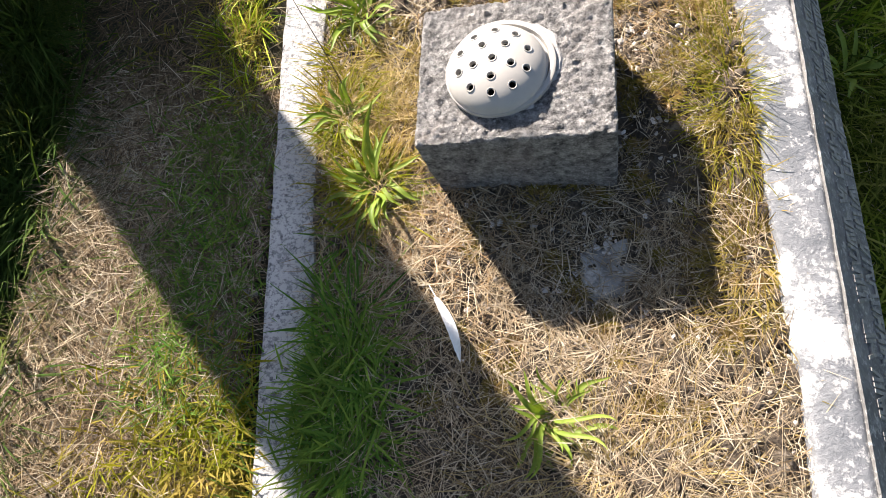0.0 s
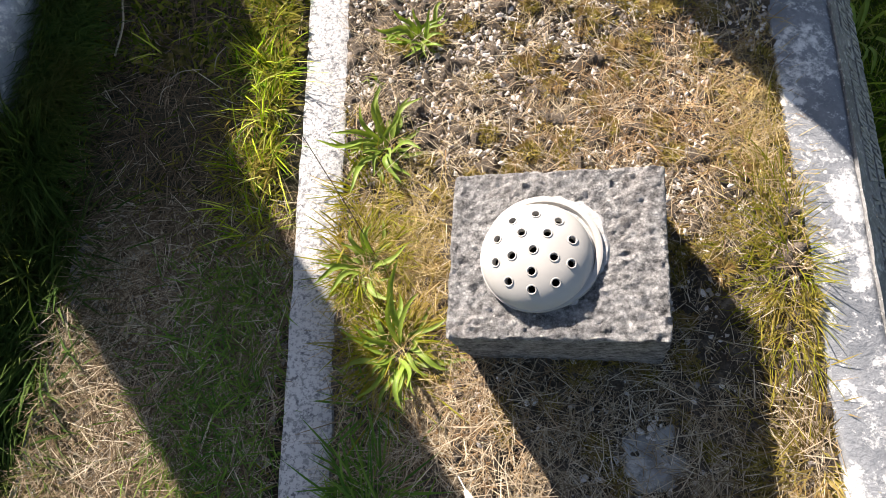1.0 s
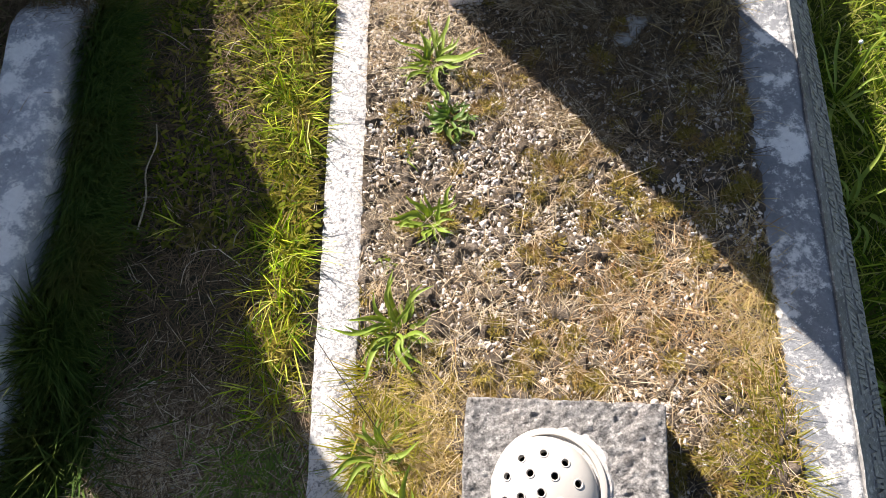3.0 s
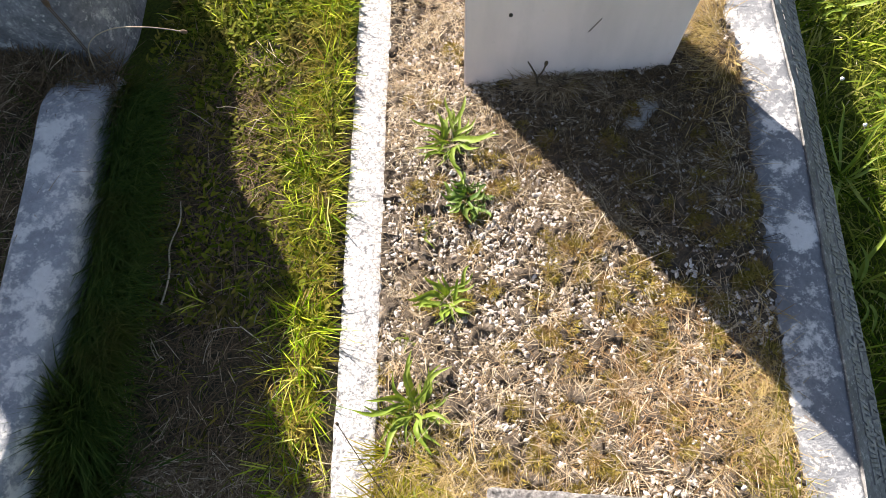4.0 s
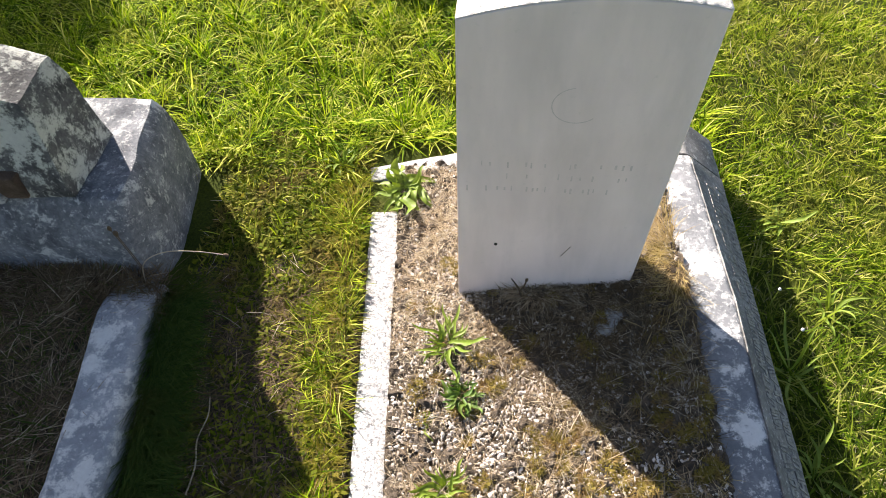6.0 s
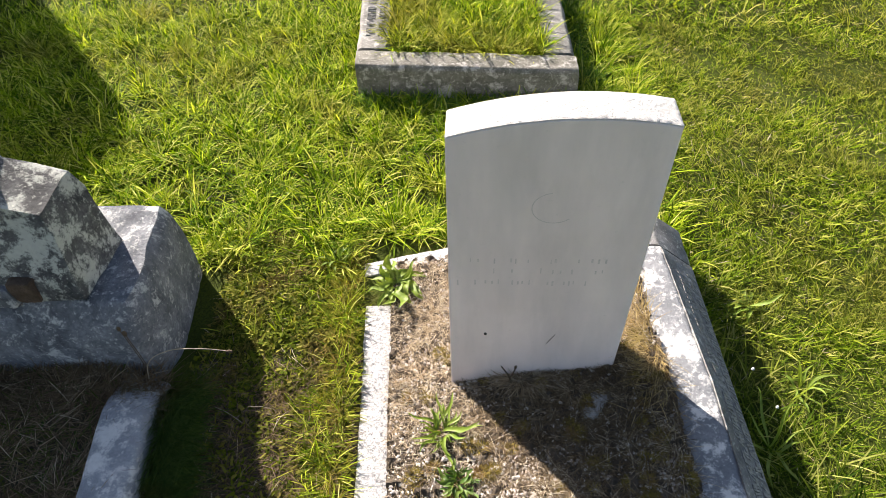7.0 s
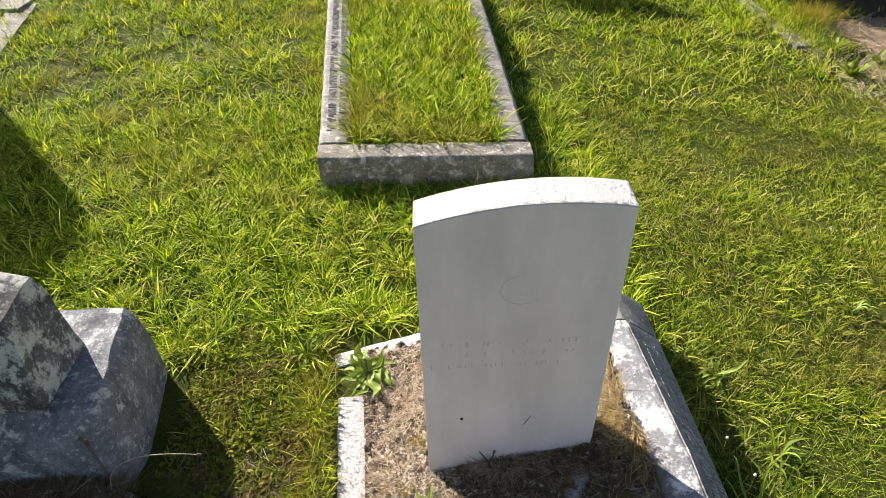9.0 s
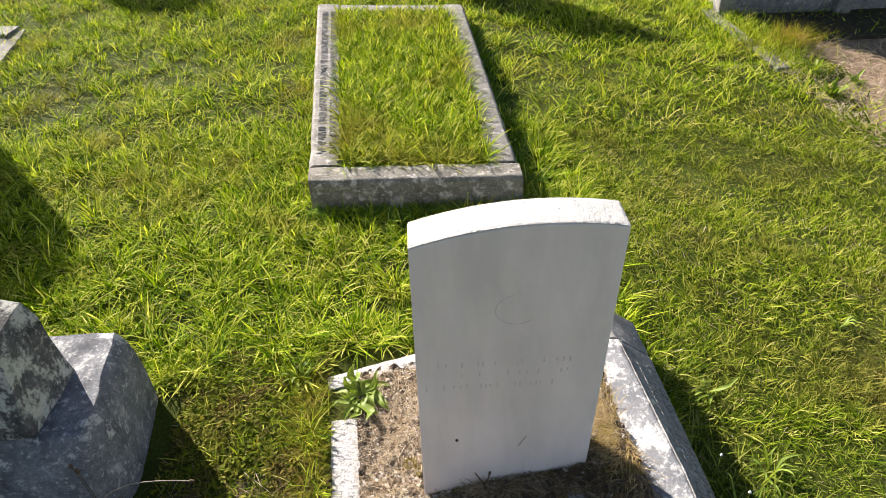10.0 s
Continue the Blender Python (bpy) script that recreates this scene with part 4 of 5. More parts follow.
lawn_patch("outer_grass", 150000, (-6.0, 6.0, -3.5, 8.5), (0.05, 0.11), (0.005, 0.009), (0.3, 0.9), "rough lawn grass round the graves", GRASS, 0.3, outside)
lawn_patch("dry_lawn_grass", 7000, (0.6, 1.6, 0.2, 2.0), (0.015, 0.04), (0.0012, 0.0022), (0.1, 0.5), "dry yellowed blades beside the kerb", STRAW, 0.6)
lawn_patch("dry_lawn_grass", 16000, (-1.6, 2.0, 1.6, 4.5), (0.02, 0.055), (0.0015, 0.003), (0.15, 0.6), "dry yellowed blades in the lawn", STRAW, 0.6, not_strip)

# grass inside the far grave
x, y = scatter(26000, -0.55, 0.3, 2.775, 4.66)
m = (x > -0.325 - 0.085 * (y - 2.65)) & (x < 0.235 - 0.03 * (y - 2.65))
x, y = keep(x, y, m)
sward("turf", x, y, far_bed_z, (0.02, 0.085), (0.0028, 0.005), (0.4, 0.98), GRASS, "green grass filling the far grave", bend=(0.2, 1.0))

x, y = scatter(2000, -0.55, 0.28, 2.76, 4.68)
in_far = lambda a, b: (a > -0.335 - 0.085 * (b - 2.65)) & (a < 0.25 - 0.03 * (b - 2.65)) & (b > 2.76) & (b < 4.68)
tufts("tufted_turf", x, y, (12, 26), 0.013, far_bed_z, (0.035, 0.11), (0.0036, 0.0062), (0.5, 0.99), GRASS, "bright grass tufts inside the far grave", (0.2, 1.1), keepers=in_far)

# tufts round the foot of the far grave and other stones
def fringe(name, n, a, b, spread, lengths, mat, label, zf=None):
    t = rng.uniform(0, 1, n)
    x = a[0] + (b[0] - a[0]) * t + rng.normal(0, spread, n)
    y = a[1] + (b[1] - a[1]) * t + rng.normal(0, spread, n)
    return sward(name, x, y, zf or lawn_z, lengths, (0.0022, 0.0042), (0.6, 0.98), mat, label, bend=(0.2, 1.0))


fringe("edge_grass", 1500, (-0.46, 2.60), (0.38, 2.60), 0.03, (0.04, 0.11), GRASS_DEEP, "grass against the far front kerb")
fringe("edge_grass", 1800, (0.40, 2.7), (0.31, 4.6), 0.03, (0.04, 0.11), GRASS_DEEP, "grass against the far side kerb")
fringe("edge_grass", 1600, (-0.49, 2.7), (-0.65, 4.6), 0.03, (0.03, 0.08), GRASS, "grass against the far lettered kerb")
fringe("edge_grass", 1300, (2.10, 3.9), (2.10, 4.8), 0.06, (0.06, 0.16), GRASS, "long grass along the low kerb")
fringe("edge_grass", 700, (2.16, 4.30), (2.34, 4.42), 0.06, (0.08, 0.22), GRASS_DRY, "tall grass before the chest tomb")

# strip between the graves: shaded creeping growth, a sunny fringe along the pale kerb
strip_z = lambda x, y: lawn_z(x, y) + 0.004
x, y = scatter(42000, -0.69, -0.22, 0.60, 1.90)
# green growth thins along the monument's shadow edge to keep that side dark
sunny = np.clip(((x * 0.755 + y * 0.655) - 0.36) * 6, 0.10, 1)
x, y = keep(x, y, (x < left_out(y) - 0.016) & (rng.uniform(0, 1, len(x)) < sunny * (0.2 + 0.8 * clump_weight(x, y, 16.0, 2.0))))
sward("creeping_grass", x, y, strip_z, (0.012, 0.042), (0.002, 0.0046), (0.2, 0.9), CREEP, "low creeping green growth on the strip", bend=(0.2, 1.2))
x, y = scatter(16000, -0.72, -0.24, 0.9, 1.95)
x, y = keep(x, y, (x < left_out(y) - 0.004) & (rng.uniform(0, 1, len(x)) < clump_weight(x, y, 21.0, 0.8)))
sward("clover_leaves", x, y, strip_z, (0.008, 0.020), (0.005, 0.010), (0.2, 0.8), CREEP, "small creeping leaves on the strip", lift=0.012, bend=(0.0, 0.8))
x, y = scatter(9000, -0.69, -0.30, 0.60, 1.45)
sward("withered_grass", x, y, strip_z, (0.015, 0.06), (0.0008, 0.0018), (0.0, 0.45), WITHER, "withered grass toned dark for the shaded strip", lift=0.008, category="dead grass")
x, y = scatter(4500, -0.69, -0.22, 0.60, 1.86)
x, y = keep(x, y, (x < left_out(y) - 0.004) & (rng.uniform(0, 1, len(x)) < np.clip(1.25 - y, 0.12, 1)))
sward("dry_grass", x, y, strip_z, (0.02, 0.07), (0.001, 0.002), (0.0, 0.25), STRAW, "dead grass lying on the strip", lift=0.008, category="dead grass")
t = rng.uniform(0, 1, 260)
y = 0.62 + 1.16 * t
x = left_out(y) - np.abs(rng.normal(0, 0.045, len(y))) - 0.004
off_kerb = lambda a, b: a < left_out(b) - 0.030
tufts("fringe_grass", x, y, (20, 55), 0.011, strip_z, (0.018, 0.050), (0.0012, 0.0028), (0.4, 0.97), GRASS_DRY, "yellow-green grass tufts along the pale kerb", (0.3, 1.2), keepers=off_kerb)
y = rng.uniform(0.62, 1.78, 110)
x = left_out(y) - np.abs(rng.normal(0, 0.06, len(y))) - 0.004
tufts("fringe_grass", x, y, (8, 22), 0.010, strip_z, (0.03, 0.075), (0.0012, 0.0028), (0.5, 0.97), GRASS, "long green blades along the pale kerb", (0.4, 1.3), keepers=off_kerb)
x, y = scatter(13000, 0.0, 0.075, 0.35, 1.38)
x = x ** 1.5 / 0.075 ** 0.5 - 0.693 - 0.055 * np.clip((y - 0.9) / 0.45, 0, 2) ** 1.2
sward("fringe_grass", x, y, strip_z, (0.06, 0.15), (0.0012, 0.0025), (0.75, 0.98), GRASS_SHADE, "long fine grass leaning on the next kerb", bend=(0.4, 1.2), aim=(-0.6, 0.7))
# grown taller here so that its shadow trims the sunlit part of the slab
x, y = scatter(1600, -0.69, -0.64, 0.42, 0.76)
sward("rank_grass", x, y, lawn_z, (0.10, 0.165), (0.0020, 0.0042), (0.88, 0.99), GRASS_SHADE, "tall shade-toned grass, raised to shadow the slab", bend=(0.1, 0.5))
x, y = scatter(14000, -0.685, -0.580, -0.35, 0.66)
sward("rank_grass", x, y, lawn_z, (0.07, 0.19), (0.0022, 0.005), (0.55, 0.95), GRASS_SHADE, "rank green grass darkened for the shade beside the slab", bend=(0.3, 1.3))
next_z = lambda x, y: 0.045 + 0.012 * np.sin(x * 17 + 2 * np.sin(y * 13))
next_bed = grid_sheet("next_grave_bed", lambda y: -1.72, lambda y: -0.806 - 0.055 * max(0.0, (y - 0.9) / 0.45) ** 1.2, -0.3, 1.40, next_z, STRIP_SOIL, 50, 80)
tagged(next_bed, "dark earth bed of the next grave", "ground", kind="structure")
x, y = scatter(5000, -1.7, -0.83, 0.2, 1.38)
sward("rank_grass", x, y, next_z, (0.03, 0.09), (0.002, 0.004), (0.3, 0.9), GRASS_SHADE, "shade-toned grass inside the next grave", bend=(0.3, 1.2))
x, y = scatter(4500, -1.5, -0.79, 0.2, 1.39)
sward("dry_grass", x, y, next_z, (0.03, 0.09), (0.0008, 0.0018), (0.1, 0.7), STRAW, "pale dead grass inside the next grave", lift=0.02, category="dead grass")
x, y = scatter(16000, -1.7, -0.80, 0.2, 1.39)
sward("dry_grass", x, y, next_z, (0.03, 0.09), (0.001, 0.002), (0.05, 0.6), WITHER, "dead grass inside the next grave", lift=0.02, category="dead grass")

x, y = scatter(2600, -1.25, -0.74, 1.28, 1.40)
sward("dry_grass", x, y, next_z, (0.03, 0.09), (0.0010, 0.0020), (0.3, 0.9), WITHER, "dead grass before the foot of the monument", lift=0.01, category="dead grass")

# dead grass over the sunken slab
slab_z = lambda x, y: 0 * x - 0.029
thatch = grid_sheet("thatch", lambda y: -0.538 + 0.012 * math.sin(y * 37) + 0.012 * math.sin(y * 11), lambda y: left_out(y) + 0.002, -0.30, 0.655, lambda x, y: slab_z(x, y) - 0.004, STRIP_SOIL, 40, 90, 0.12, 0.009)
tagged(thatch, "dark thatch of dead grass over the sunken slab", "ground", kind="structure")
# dead grass whose dark tone adds to the shade on the slab
x, y = scatter(11000, -0.55, -0.22, -0.28, 0.68)
x, y = keep(x, y, x < left_out(y) - 0.002)
sward("withered_grass", x, y, slab_z, (0.015, 0.06), (0.0008, 0.0018), (0.0, 0.4), WITHER, "withered grass toned dark for the slab's shade", lift=0.010, category="dead grass")
x, y = scatter(12000, -0.56, -0.22, -0.28, 0.68)
x, y = keep(x, y, (x < left_out(y) - 0.002) & (x > -0.545 + 0.016 * np.sin(y * 23) + 0.012 * np.sin(y * 61)))
sward("dry_grass", x, y, slab_z, (0.015, 0.06), (0.0007, 0.0015), (0.0, 0.4), STRAW, "matted dead grass on the sunken slab", lift=0.011, category="dead grass")
x = -0.25 + rng.normal(0, 0.075, 2600)
y = 0.07 + rng.normal(0, 0.075, 2600)
x, y = keep(x, y, x < left_out(y) - 0.004)
sward("bright_tuft", x, y, slab_z, (0.02, 0.06), (0.002, 0.004), (0.4, 0.95), GRASS_DRY, "bright yellow-green tuft in the sun", bend=(0.3, 1.2))
x = -0.30 + rng.normal(0, 0.05, 3000)
y = rng.uniform(0.12, 0.6, 3000)
x, y = keep(x, y, x < left_out(y) - 0.004)
sward("green_tuft", x, y, slab_z, (0.02, 0.06), (0.0015, 0.003), (0.3, 0.9), GRASS_DEEP, "low shaded grass beside the kerb", bend=(0.3, 1.2))


x, y = scatter(5000, 2.0, 3.5, 2.95, 4.4)
sward("dry_grass", x, y, lambda a, b: lawn_z(a, b) + 0.012, (0.03, 0.10), (0.002, 0.004), (0.0, 0.5), STRAW, "dead grass over the bare patch", lift=0.012, category="dead grass")

# ---- grave bed: gravel, straw, moss, tufts ----
def in_plot(x, y):
    blk = (np.abs(x - 0.150) < 0.118) & (np.abs(y - 0.567) < 0.098)
    head = (x > -0.07) & (x < 0.32) & (y > 1.398) & (y < 1.478)
    return (x > left_in(y) + 0.002) & (x < right_in(y) - 0.003) & ~blk & ~head & (y < 1.78)


def build_gravel():
    n = 130000
    x, y = scatter(n, -0.27, 0.5, 0.1, 1.78)
    dens = np.clip(1.2 - np.abs(y - 1.15) / 0.62, 0.08, 1) * np.clip(0.15 + 1.1 * clump_weight(x, y, 13.0, 0.4) * (0.4 + 0.6 * clump_weight(x, y, 37.0, 1.4)), 0, 1)
    # fewer pale chips before the headstone, so its shadow comes out darker
    dens = dens * np.where((y > 1.22) & (x > 0.0), 0.35, 1.0) * np.where(y > 1.38, 1.5, 1.0)
    dens = np.maximum(dens, 0.9 * np.exp(-((x - 0.27) ** 2 + (y - 0.34) ** 2) / 0.004))
    x, y = keep(x, y, in_plot(x, y) & (rng.uniform(0, 1, n) < dens))
    n = len(x)
    size = 0.0008 + 0.0046 * rng.power(0.22, n)
    base = np.array([(1, 0, 0), (0, 1, 0), (-1, 0, 0), (0, -1, 0), (0.2, 0.1, 0.75), (-0.1, 0, -0.75), (0.75, 0.7, 0.25), (-0.7, -0.65, 0.3)])
    tri = np.array([(0, 6, 4), (6, 1, 4), (1, 2, 4), (2, 7, 4), (7, 3, 4), (3, 0, 4), (6, 0, 5), (1, 6, 5), (2, 1, 5), (7, 2, 5), (3, 7, 5), (0, 3, 5)])
    a = rng.uniform(0, 2 * np.pi, n)
    co = base[None] * (size[:, None] * rng.uniform(0.6, 1.35, (n, 3)))[:, None, :] * rng.uniform(0.75, 1.2, (n, 8, 1))
    c, s = np.cos(a)[:, None], np.sin(a)[:, None]
    rx = co[:, :, 0] * c - co[:, :, 1] * s
    ry = co[:, :, 0] * s + co[:, :, 1] * c
    z = plot_z(x, y)[:, None] + co[:, :, 2] + (size * 0.15)[:, None] + 0.001
    v = np.stack([rx + x[:, None], ry + y[:, None], z], 2).reshape(-1, 3)
    f = (tri[None] + (np.arange(n) * 8)[:, None, None]).reshape(-1, 3)
    ob = new("gravel", mesh_of("gravel", v.tolist(), f.tolist(), GRAVEL, False))
    tagged(ob, "small pale gravel chips scattered over the bed", "gravel", kind="stuff")


build_gravel()


def bed_straw(name, n, box, lengths, widths, ups, mat, label, lift, dens=None, aim=None, bend=(0.0, 0.8)):
    x, y = scatter(n, *box)
    m = in_plot(x, y)
    if dens is not None:
        m &= rng.uniform(0, 1, n) < dens(x, y)
    x, y = keep(x, y, m)
    return sward(name, x, y, plot_z, lengths, widths, ups, mat, label, lift=lift, bend=bend, aim=aim, category="dead grass")


gritty = lambda x, y: 0.48 + 0.52 * np.clip(np.abs(y - 1.12) / 0.5, 0, 1) * (0.5 + 0.5 * clump_weight(x, y, 13.0, 0.9))
bed_straw("dry_grass", 40000, (-0.27, 0.5, -0.3, 1.78), (0.006, 0.038), (0.0005, 0.0013), (0.0, 0.6), STRAW, "matted dead grass over the grave bed", 0.010, gritty)
bed_straw("dry_grass", 1100, (-0.27, 0.5, -0.3, 1.78), (0.04, 0.10), (0.0007, 0.0013), (0.0, 0.3), STRAW, "long dead stems over the grave bed", 0.014, None, bend=(0.0, 0.4))
bed_straw("dry_grass", 9000, (-0.15, 0.5, -0.3, 0.45), (0.015, 0.06), (0.0007, 0.0016), (0.05, 0.5), STRAW, "thick dead grass at the foot of the grave", 0.015, None)
bed_straw("dry_grass", 4200, (-0.27, 0.0, 1.25, 1.78), (0.006, 0.030), (0.0007, 0.0016), (0.0, 0.5), STRAW, "pale dead grass beside the headstone", 0.012, None)
# dark dead grass here also deepens the headstone's shadow by colour
head_shade_zone = lambda x, y: np.clip((y - 1.0) * 3, 0, 1) * np.clip((x + 0.05) * 4, 0, 1)
bed_straw("withered_grass", 22000, (-0.05, 0.45, 1.0, 1.42), (0.008, 0.04), (0.0006, 0.0014), (0.0, 0.6), WITHER, "withered grass darkened for the headstone's shadow", 0.012, head_shade_zone)
cx, cy = scatter(240, -0.22, 0.46, -0.25, 1.75)
tufts("dead_tufts", cx, cy, (40, 150), 0.013, plot_z, (0.012, 0.042), (0.0005, 0.0013), (0.05, 0.75), STRAW, "small tufts of dead grass on the bed", (0.1, 1.0), 0.006, "dead grass", in_plot)
cx, cy = scatter(420, -0.2, 0.46, 0.15, 1.5)
cx, cy = keep(cx, cy, rng.uniform(0, 1, len(cx)) < np.clip(1.1 - np.abs(cy - 0.85) * 0.9, 0.15, 1) * (0.35 + 0.65 * (cx > 0.05)))
tufts("moss", cx, cy, (110, 420), 0.011, plot_z, (0.004, 0.011), (0.0009, 0.0020), (0.2, 0.95), MOSS, "yellow-brown moss cushions on the bed", (0.1, 0.8), 0.011, "moss", in_plot, 2)


def tuft(name, n, cx, cy, sx, sy, lengths, widths, ups, mat, label, zf=plot_z, bend=(0.3, 1.2), out=True, guard=True):
    x, y = cx + rng.normal(0, sx, n), cy + rng.normal(0, sy, n)
    if guard:
        x, y = keep(x, y, in_plot(x, y))
    n = len(x)
    base = np.stack([x, y, zf(x, y) - 0.003], 1)
    a = np.arctan2((y - cy) / sy, (x - cx) / sx) + rng.normal(0, 0.7, n) if out else rng.uniform(0, 6.28, n)
    way = np.stack([np.cos(a), np.sin(a), np.zeros(n)], 1)
    return strips(name, base, way, rng.uniform(*ups, n), rng.uniform(*lengths, n), rng.uniform(*widths, n), rng.uniform(*bend, n), mat, label, "grass", rng.uniform(0, 0.004, n), 4)


tuft("golden_tuft", 2200, -0.055, 0.60, 0.055, 0.075, (0.02, 0.06), (0.0006, 0.0013), (0.2, 0.9), GOLD, "golden dead grass tuft beside the block", out=False)
RUSSET = blade_mat("russet_dead_grass", ((0.16, 0.085, 0.04), (0.36, 0.23, 0.12), (0.58, 0.43, 0.27)), 18.0, ((0.22, 0.13, 0.06), (0.50, 0.35, 0.19)), 0.2, (1.1, 1.0, 0.7))
tuft("russet_tuft", 1700, 0.30, 0.82, 0.10, 0.075, (0.015, 0.050), (0.0007, 0.0015), (0.1, 0.9), RUSSET, "russet dead grass on the bed", out=False)
tuft("russet_tuft", 1500, 0.02, 0.40, 0.07, 0.06, (0.012, 0.045), (0.0007, 0.0015), (0.0, 0.6), RUSSET, "russet dead grass before the block", out=False)
tuft("golden_tuft", 1500, 0.425, 0.80, 0.035, 0.075, (0.02, 0.055), (0.0006, 0.0013), (0.1, 0.8), GOLD, "golden dead grass tuft against the kerb", out=False)
tuft("golden_tuft", 1300, 0.41, 1.46, 0.03, 0.075, (0.03, 0.08), (0.0008, 0.0016), (0.4, 0.9), GOLD, "golden dead grass between headstone and kerb")
tuft("golden_tuft", 1000, 0.455, 0.36, 0.03, 0.05, (0.02, 0.05), (0.001, 0.002), (0.3, 0.9), MOSS, "yellow moss and grass against the kerb")
tuft("golden_tuft", 900, 0.44, 0.60, 0.03, 0.08, (0.02, 0.05), (0.0009, 0.0018), (0.3, 0.9), GRASS_DRY, "yellow-green grass against the kerb")
tuft("golden_tuft", 700, 0.30, 0.09, 0.09, 0.05, (0.02, 0.06), (0.001, 0.002), (0.2, 0.8), GOLD, "golden dead grass at the foot of the grave")
for gx, gy, k in ((-0.115, 0.60, 420), (-0.055, 0.475, 420), (-0.110, 0.70, 220)):
    tuft("green_tuft", k, gx, gy, 0.026, 0.030, (0.025, 0.070), (0.0012, 0.0030), (0.3, 0.95), GRASS_DRY, "yellow-green grass tuft beside the block")
cx, cy = -0.080 + rng.normal(0, 0.042, 60), 0.19 + rng.normal(0, 0.085, 60)
tufts("green_tuft", cx, cy, (18, 44), 0.012, plot_z, (0.03, 0.085), (0.0024, 0.0050), (0.35, 0.95), GRASS_DEEP, "thick green grass tuft in the shade", (0.3, 1.2), keepers=in_plot)
tuft("green_tuft", 300, -0.14, 0.04, 0.06, 0.05, (0.04, 0.08), (0.0022, 0.004), (0.45, 0.9), GRASS_DEEP, "dark green grass tuft over the kerb", guard=False)
tuft("dead_tuft", 350, 0.10, 1.385, 0.03, 0.012, (0.03, 0.07), (0.0008, 0.0014), (0.4, 0.95), STRAW, "withered tuft at the foot of the headstone")


# ---- plants with broad leaves ----
def leaf_mesh(length, width, rise, droop, wave, mat, seed):
    r = random.Random(seed)
    bm = bmesh.new()
    rows = []
    n = 9
    for i in range(n + 1):
        t = i / n
        w = width * 0.5 * (0.16 + 0.84 * math.sin(math.pi * min(1, t ** 0.85 * 1.02)) ** 0.9) * (1 if i < n else 0.08)
        f = length * (t - 0.12 * droop * t * t)
        z = length * (rise * t - droop * t * t) + 0.004 * wave * math.sin(t * 9 + seed)
        s = 0.012 * wave * math.sin(t * 5 + seed * 2)
        k = w * 0.32
        rip = wave * 0.12 * w * math.sin(t * 22 + seed)
        rows.append([bm.verts.new((f, s - w, z + k + rip)), bm.verts.new((f, s - w * 0.5, z + k * 0.35)), bm.verts.new((f, s, z)), bm.verts.new((f, s + w * 0.5, z + k * 0.35)), bm.verts.new((f, s + w, z + k - rip))])
    for a, b in zip(rows, rows[1:]):
        for i in range(4):
            bm.faces.new((a[i], a[i + 1], b[i + 1], b[i]))
    me = bpy.data.meshes.new("leaf")
    bm.to_mesh(me)
    bm.free()
    me.materials.append(mat)
    smooth_mesh(me, 80)
    return me


def rosette(name, label, at, count, length, width, mat=LEAF, rise=(0.35, 1.0), droop=(0.2, 0.65), wave=0.7, seed=1, category="weed"):
    r = random.Random(seed)
    top = thing(name, label, category, at)
    shapes = [leaf_mesh(length * r.uniform(0.75, 1.1), width * r.uniform(0.6, 0.9), r.uniform(*rise), r.uniform(*droop), wave, mat, seed * 7 + k) for k in range(5)]
    for k in range(int(count * 1.3)):
        ob = new("leaf", shapes[k % 5])
        ob.parent = top
        s = r.uniform(0.55, 1.08)
        ob.location = (r.uniform(-0.006, 0.006), r.uniform(-0.006, 0.006), -0.002)
        ob.rotation_euler = (r.uniform(-0.25, 0.25), r.uniform(-0.35, 0.2), k * 2.4 + r.uniform(-0.4, 0.4))
        ob.scale = (s, s, s)
    return top


def on_bed(x, y):
    return (x, y, float(plot_z(x, y)) - 0.001)


def on_grass(x, y):
    return (x, y, float(lawn_z(x, y)) - 0.001)


PG = "plantain plants on the grave bed"
for k, (x, y, c, l, w, m) in enumerate((
    (-0.062, 0.965, 20, 0.078, 0.0120, LEAF), (-0.100, 0.780, 26, 0.090, 0.0110, LEAF), (-0.036, 1.150, 34, 0.058, 0.0135, LEAF_DARK),
    (-0.078, 1.262, 34, 0.092, 0.0120, LEAF), (-0.050, 0.468, 32, 0.098, 0.0115, LEAF), (-0.108, 0.585, 28, 0.080, 0.0100, LEAF),
    (0.212, 0.155, 30, 0.095, 0.0095, LEAF), (-0.105, 1.10, 6, 0.040, 0.007, LEAF), (-0.125, 0.885, 6, 0.035, 0.007, LEAF),
)):
    lab = "small dark green leafy weed on the gravel" if m is LEAF_DARK else "green narrow-leaved plantain rosette on dry ground"
    tagged(rosette("plantain", lab, on_bed(x, y), c, l, w, m, seed=k + 1), group=PG)
rosette("dandelion", "broad-leaved green weed in the corner of the kerb", on_bed(-0.226, 1.702), 28, 0.118, 0.032, LEAF, (0.5, 1.1), (0.4, 0.9), 1.4, 31)
